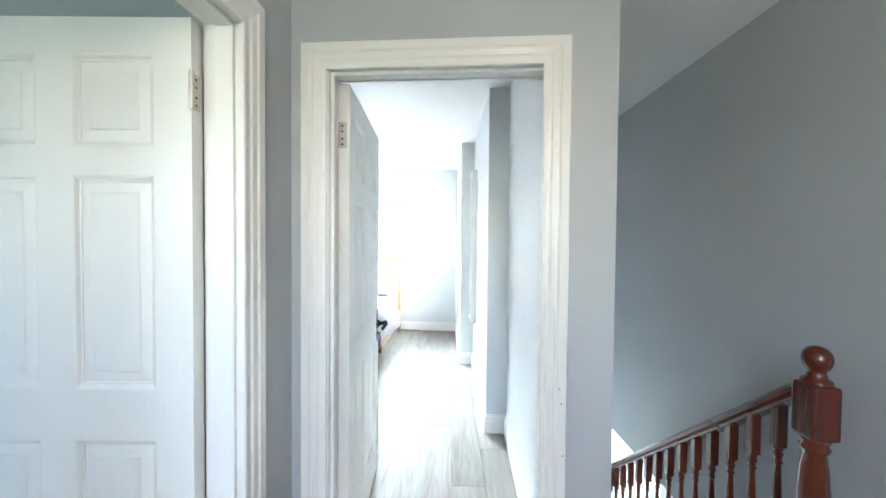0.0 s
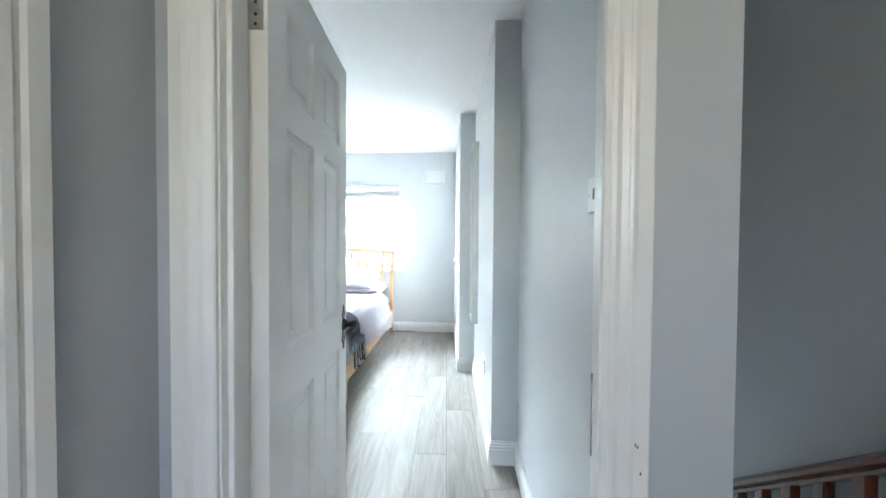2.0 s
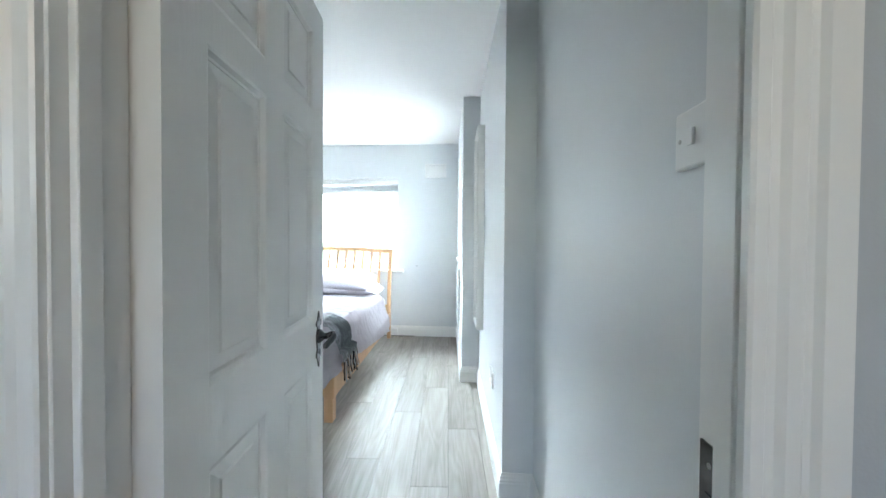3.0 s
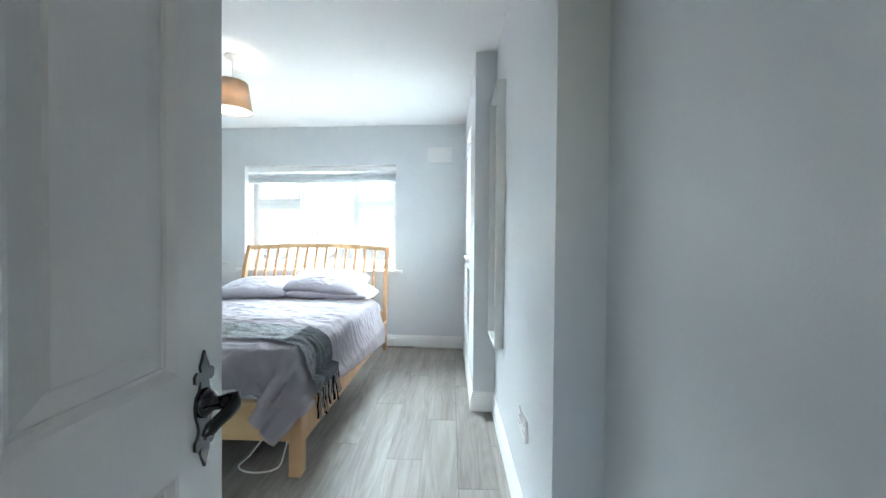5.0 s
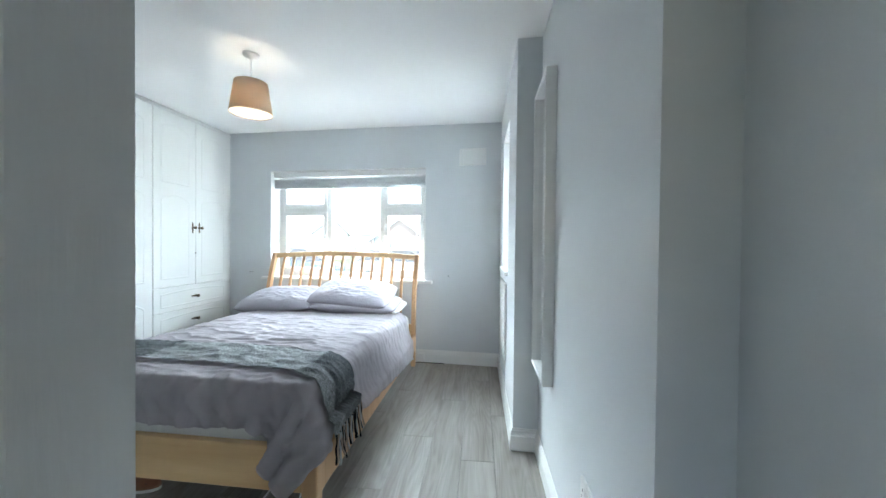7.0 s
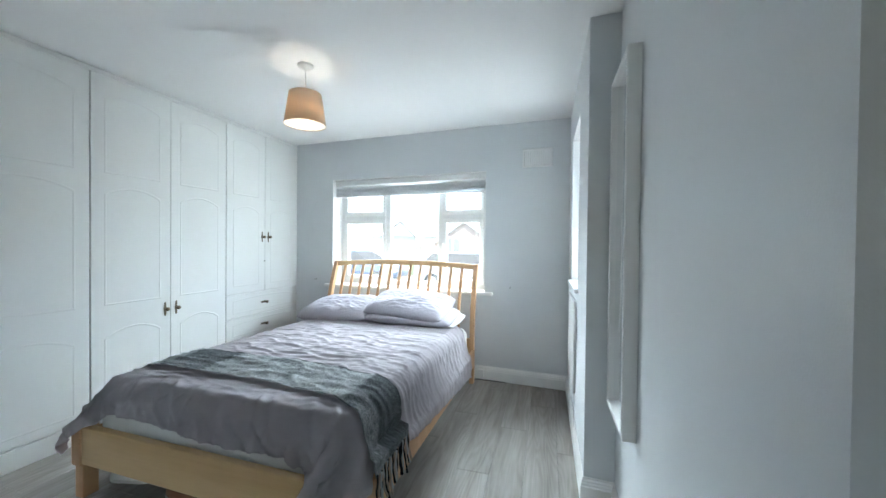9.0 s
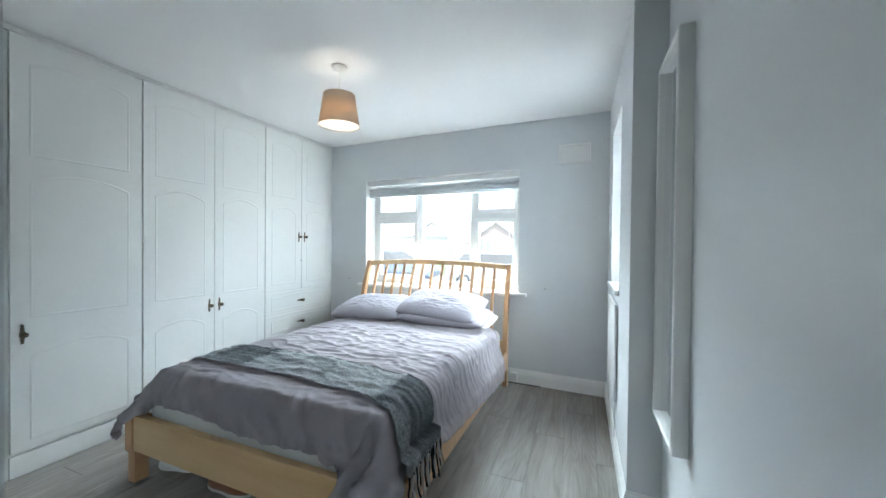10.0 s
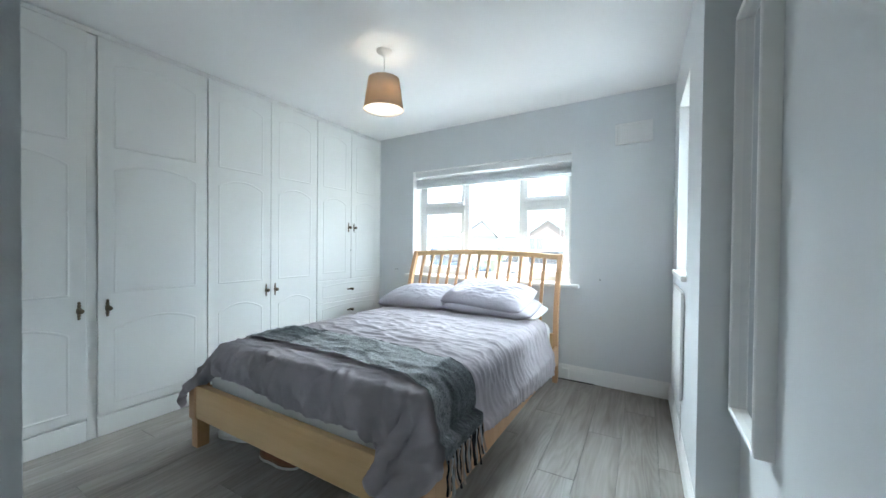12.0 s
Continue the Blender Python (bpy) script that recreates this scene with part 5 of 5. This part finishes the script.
def house(m, w, d, h, label, wall_mat, gable):
    """A two-storey house whose front faces local -y, with a gable to the front or a ridge along it."""
    hs = thing("house", label, "house", m, "houses across the road")
    part("wall", box(-w / 2, w / 2, 0, d, GZ - 0.1, GZ + h), wall_mat, hs)
    e, r = 0.14, 1.5
    bm = bmesh.new()
    z = GZ + h
    if gable:
        pts = [(-w / 2 - e, -e, z - 0.1), (0, -e, z + r), (w / 2 + e, -e, z - 0.1), (-w / 2 - e, d + e, z - 0.1), (0, d + e, z + r), (w / 2 + e, d + e, z - 0.1)]
        g = bmesh.new()
        vv = [g.verts.new(p) for p in ((-w / 2, 0.0, z), (w / 2, 0.0, z), (0, 0.0, z + r - 0.18), (-w / 2, 0.2, z), (w / 2, 0.2, z), (0, 0.2, z + r - 0.18))]
        for q in ((0, 1, 2), (3, 5, 4), (0, 2, 5, 3), (1, 4, 5, 2), (0, 3, 4, 1)):
            g.faces.new([vv[k] for k in q])
        part("gable", g, wall_mat, hs)
        for s in (-1, 1):
            part("bargeboard", tube([(s * (w / 2 + e), -e - 0.02, z - 0.12), (0, -e - 0.02, z + r - 0.02)], 0.11, 4), GLOSS, hs)
    else:
        pts = [(-w / 2 - e, -e, z - 0.1), (-w / 2 - e, d / 2, z + r), (-w / 2 - e, d + e, z - 0.1), (w / 2 + e, -e, z - 0.1), (w / 2 + e, d / 2, z + r), (w / 2 + e, d + e, z - 0.1)]
        for s in (-1, 1):
            part("gable", prism([(0, z), (d, z), (d / 2, z + r - 0.2)], s * w / 2 - 0.1, s * w / 2 + 0.1, 0, 1, Matrix(((0, 0, 1, 0), (1, 0, 0, 0), (0, 1, 0, 0), (0, 0, 0, 1)))), wall_mat, hs)
        part("gutter", tube([(-w / 2 - e, -e - 0.05, z - 0.12), (w / 2 + e, -e - 0.05, z - 0.12)], 0.06, 8), GLOSS, hs)
    vs = [bm.verts.new(p) for p in pts]
    for q in ((0, 1, 4, 3), (1, 2, 5, 4)):
        bm.faces.new([vs[k] for k in q])
    bmesh.ops.recalc_face_normals(bm, faces=bm.faces)
    bmesh.ops.solidify(bm, geom=bm.faces[:], thickness=0.14)
    roof = part("roof", bm, SLATE, hs)
    for x, zz, ww, hh in ((-w * 0.25, 0.9, 1.7, 1.25), (-w * 0.27, 3.4, 1.5, 1.15), (w * 0.25, 3.4, 1.3, 1.15)):
        if zz > 2 and h < 4:
            continue
        win = part("window", box(x - ww / 2, x + ww / 2, -0.05, 0.02, GZ + zz, GZ + zz + hh, 0.02), GLOSS, hs)
        for k in range(3):
            a = x - ww / 2 + 0.07 + (ww - 0.07) / 3 * k
            part("pane", box(a, a + (ww - 0.07) / 3 - 0.07, -0.07, -0.052, GZ + zz + 0.07, GZ + zz + hh - 0.07), FARGLASS, win)
        part("sill", box(x - ww / 2 - 0.08, x + ww / 2 + 0.08, -0.14, 0.0, GZ + zz - 0.08, GZ + zz - 0.002), PAVE, win)
    part("door", box(w * 0.22, w * 0.22 + 0.95, -0.06, 0.02, GZ - 0.02, GZ + 2.05, 0.02), GLOSS, hs)
    return hs


house(pose(-6.8, 26.6, 0), 4.4, 6, 1.86, "brick gabled bungalow front across the road with a tiled roof", BRICK, True)
house(pose(-6.0, 32.7, 0), 13.0, 8, 2.5, "cream bungalow across the road with a ridge roof", RENDER_W, False)
house(pose(-22.0, 31, 0), 12.0, 8, 2.5, "pale bungalow across the road with a grey roof", RENDER_W, False)
house(pose(9.5, 31, 0), 12.0, 8, 2.5, "cream bungalow across the road with a grey roof", RENDER_W, False)


def car(m, label, paint):
    """A hatchback: lofted body with a cabin, windows, wheels and lamps; local x forward."""
    c = thing("car", label, "car", m, "parked cars")
    body = [(-2.05, 0.42, 0.75, 0.80), (-2.0, 0.30, 0.95, 0.86), (-1.4, 0.26, 0.98, 0.88), (0.7, 0.26, 0.95, 0.88), (1.6, 0.28, 0.82, 0.86), (2.0, 0.34, 0.70, 0.78), (2.1, 0.42, 0.60, 0.70)]
    bm = bmesh.new()
    rows = [[bm.verts.new((x, s * w * f, z)) for s, f, z in ((-1, 0.94, a), (-1, 1, (a + b) / 2), (-1, 0.94, b), (1, 0.94, b), (1, 1, (a + b) / 2), (1, 0.94, a))] for x, a, b, w in body]
    for a, b in zip(rows, rows[1:]):
        for i in range(6):
            bm.faces.new((a[i], a[(i + 1) % 6], b[(i + 1) % 6], b[i]))
    bm.faces.new(rows[0])
    bm.faces.new(rows[-1][::-1])
    bmesh.ops.recalc_face_normals(bm, faces=bm.faces)
    part("body", bm, paint, c)
    for nm, g, mt in (("windows", 0.0, DARK), ("roof", 0.43, paint)):
        bm = bmesh.new()
        lv = [(0.92, -1.85, 1.05, 0.80), (1.38, -1.35, 0.25, 0.66)] if nm == "windows" else [(1.38, -1.36, 0.27, 0.67), (1.45, -1.15, 0.05, 0.58)]
        rows = [[bm.verts.new(p) for p in ((x0, -w, z), (x1, -w, z), (x1, w, z), (x0, w, z))] for z, x0, x1, w in lv]
        for i in range(4):
            bm.faces.new((rows[0][i], rows[0][(i + 1) % 4], rows[1][(i + 1) % 4], rows[1][i]))
        bm.faces.new(rows[0][::-1])
        bm.faces.new(rows[1])
        part(nm if nm == "roof" else "glazing", bm, mt, c)
    for x in (-1.3, 1.3):
        for s in (-1, 1):
            wh = part("wheel", lathe([(0.20, -0.09), (0.31, -0.09), (0.32, -0.06), (0.32, 0.06), (0.31, 0.09), (0.20, 0.09)], 20, pose(x, s * 0.80, 0.32, 90)), BLACK, c)
            part("rim", lathe([(0.19, -0.095), (0.20, 0.095)], 16, pose(x, s * 0.80, 0.32, 90)), STEEL, wh)
    for s in (-1, 1):
        part("headlight", box(1.98, 2.07, s * 0.58 - 0.14, s * 0.58 + 0.14, 0.56, 0.68, 0.03), PLASTIC, c)
    return c


BLUE = mat("blue_car_paint", (0.06, 0.085, 0.14), 0.25, 0.02, 3, 0.0, coat=0.8)
SILVER = mat("silver_car_paint", (0.42, 0.43, 0.44), 0.3, 0.02, 3, 0.0, metal=0.6, coat=0.8)
car(pose(-8.4, 15.9, GZ - 0.06), "dark blue hatchback parked at the far kerb", BLUE)
car(pose(-3.4, 15.9, GZ - 0.06), "silver hatchback parked at the far kerb", SILVER)
car(pose(-13.6, 15.9, GZ - 0.06), "dark blue hatchback parked behind another car", BLUE)

# ---- bedroom floor planks ----
PW, PL = 0.190, 1.21
FLOOR = Matrix.Translation((0.142, 4.80, 0)) @ pose(0, 0, 0, 0, 0, 3.4)


def plank_mesh(x0, x1, y0, y1):
    return box(x0 + 0.0006, x1 - 0.0006, y0 + 0.0006, y1 - 0.0006, -0.012, 0.0, 0.0012)


clip = [((0.66, 0), (-1, 0)), ((0, FRONT0 + 0.02), (0, 1)), ((0, BACK - 0.001), (0, -1)), ((-3.42, 0), (1, 0))]
inv = FLOOR.inverted()
fl = bpy.data.objects["floor_bedroom"]
rp = random.Random(21)
shared = {}
for i in range(-21, 6):
    off = [0.0, 0.42, 0.84, 0.21, 0.63][i % 5] + rp.uniform(-0.05, 0.05)
    for j in range(-4, 3):
        x0, y0 = i * PW, j * PL + off
        mid = FLOOR @ Vector((x0 + PW / 2, y0 + PL / 2, 0))
        if mid.x < -3.45 or mid.x > 0.80 or mid.y < FRONT0 - 0.55 or mid.y > BACK + 0.60:
            continue
        bm = plank_mesh(-PW / 2, PW / 2, -PL / 2, PL / 2)
        m = FLOOR @ Matrix.Translation((x0 + PW / 2, y0 + PL / 2, 0))
        mi = m.inverted()
        cut = False
        for (px, py), (nx, ny) in clip:
            co, no = mi @ Vector((px, py, 0)), mi.to_3x3() @ Vector((nx, ny, 0))
            if any((v.co - co).dot(no) < 0 for v in bm.verts):
                bmesh.ops.bisect_plane(bm, geom=bm.verts[:] + bm.edges[:] + bm.faces[:], plane_co=co, plane_no=no, clear_inner=True)
                cut = True
        if not bm.verts:
            bm.free()
            continue
        if cut or "plank" not in shared:
            me = bpy.data.meshes.new("plank")
            bm.to_mesh(me)
            me.materials.append(PLANK)
            if not cut:
                shared["plank"] = me
        else:
            me = shared["plank"]
        bm.free()
        ob = new("plank", me)
        ob.parent = fl
        ob.matrix_world = m
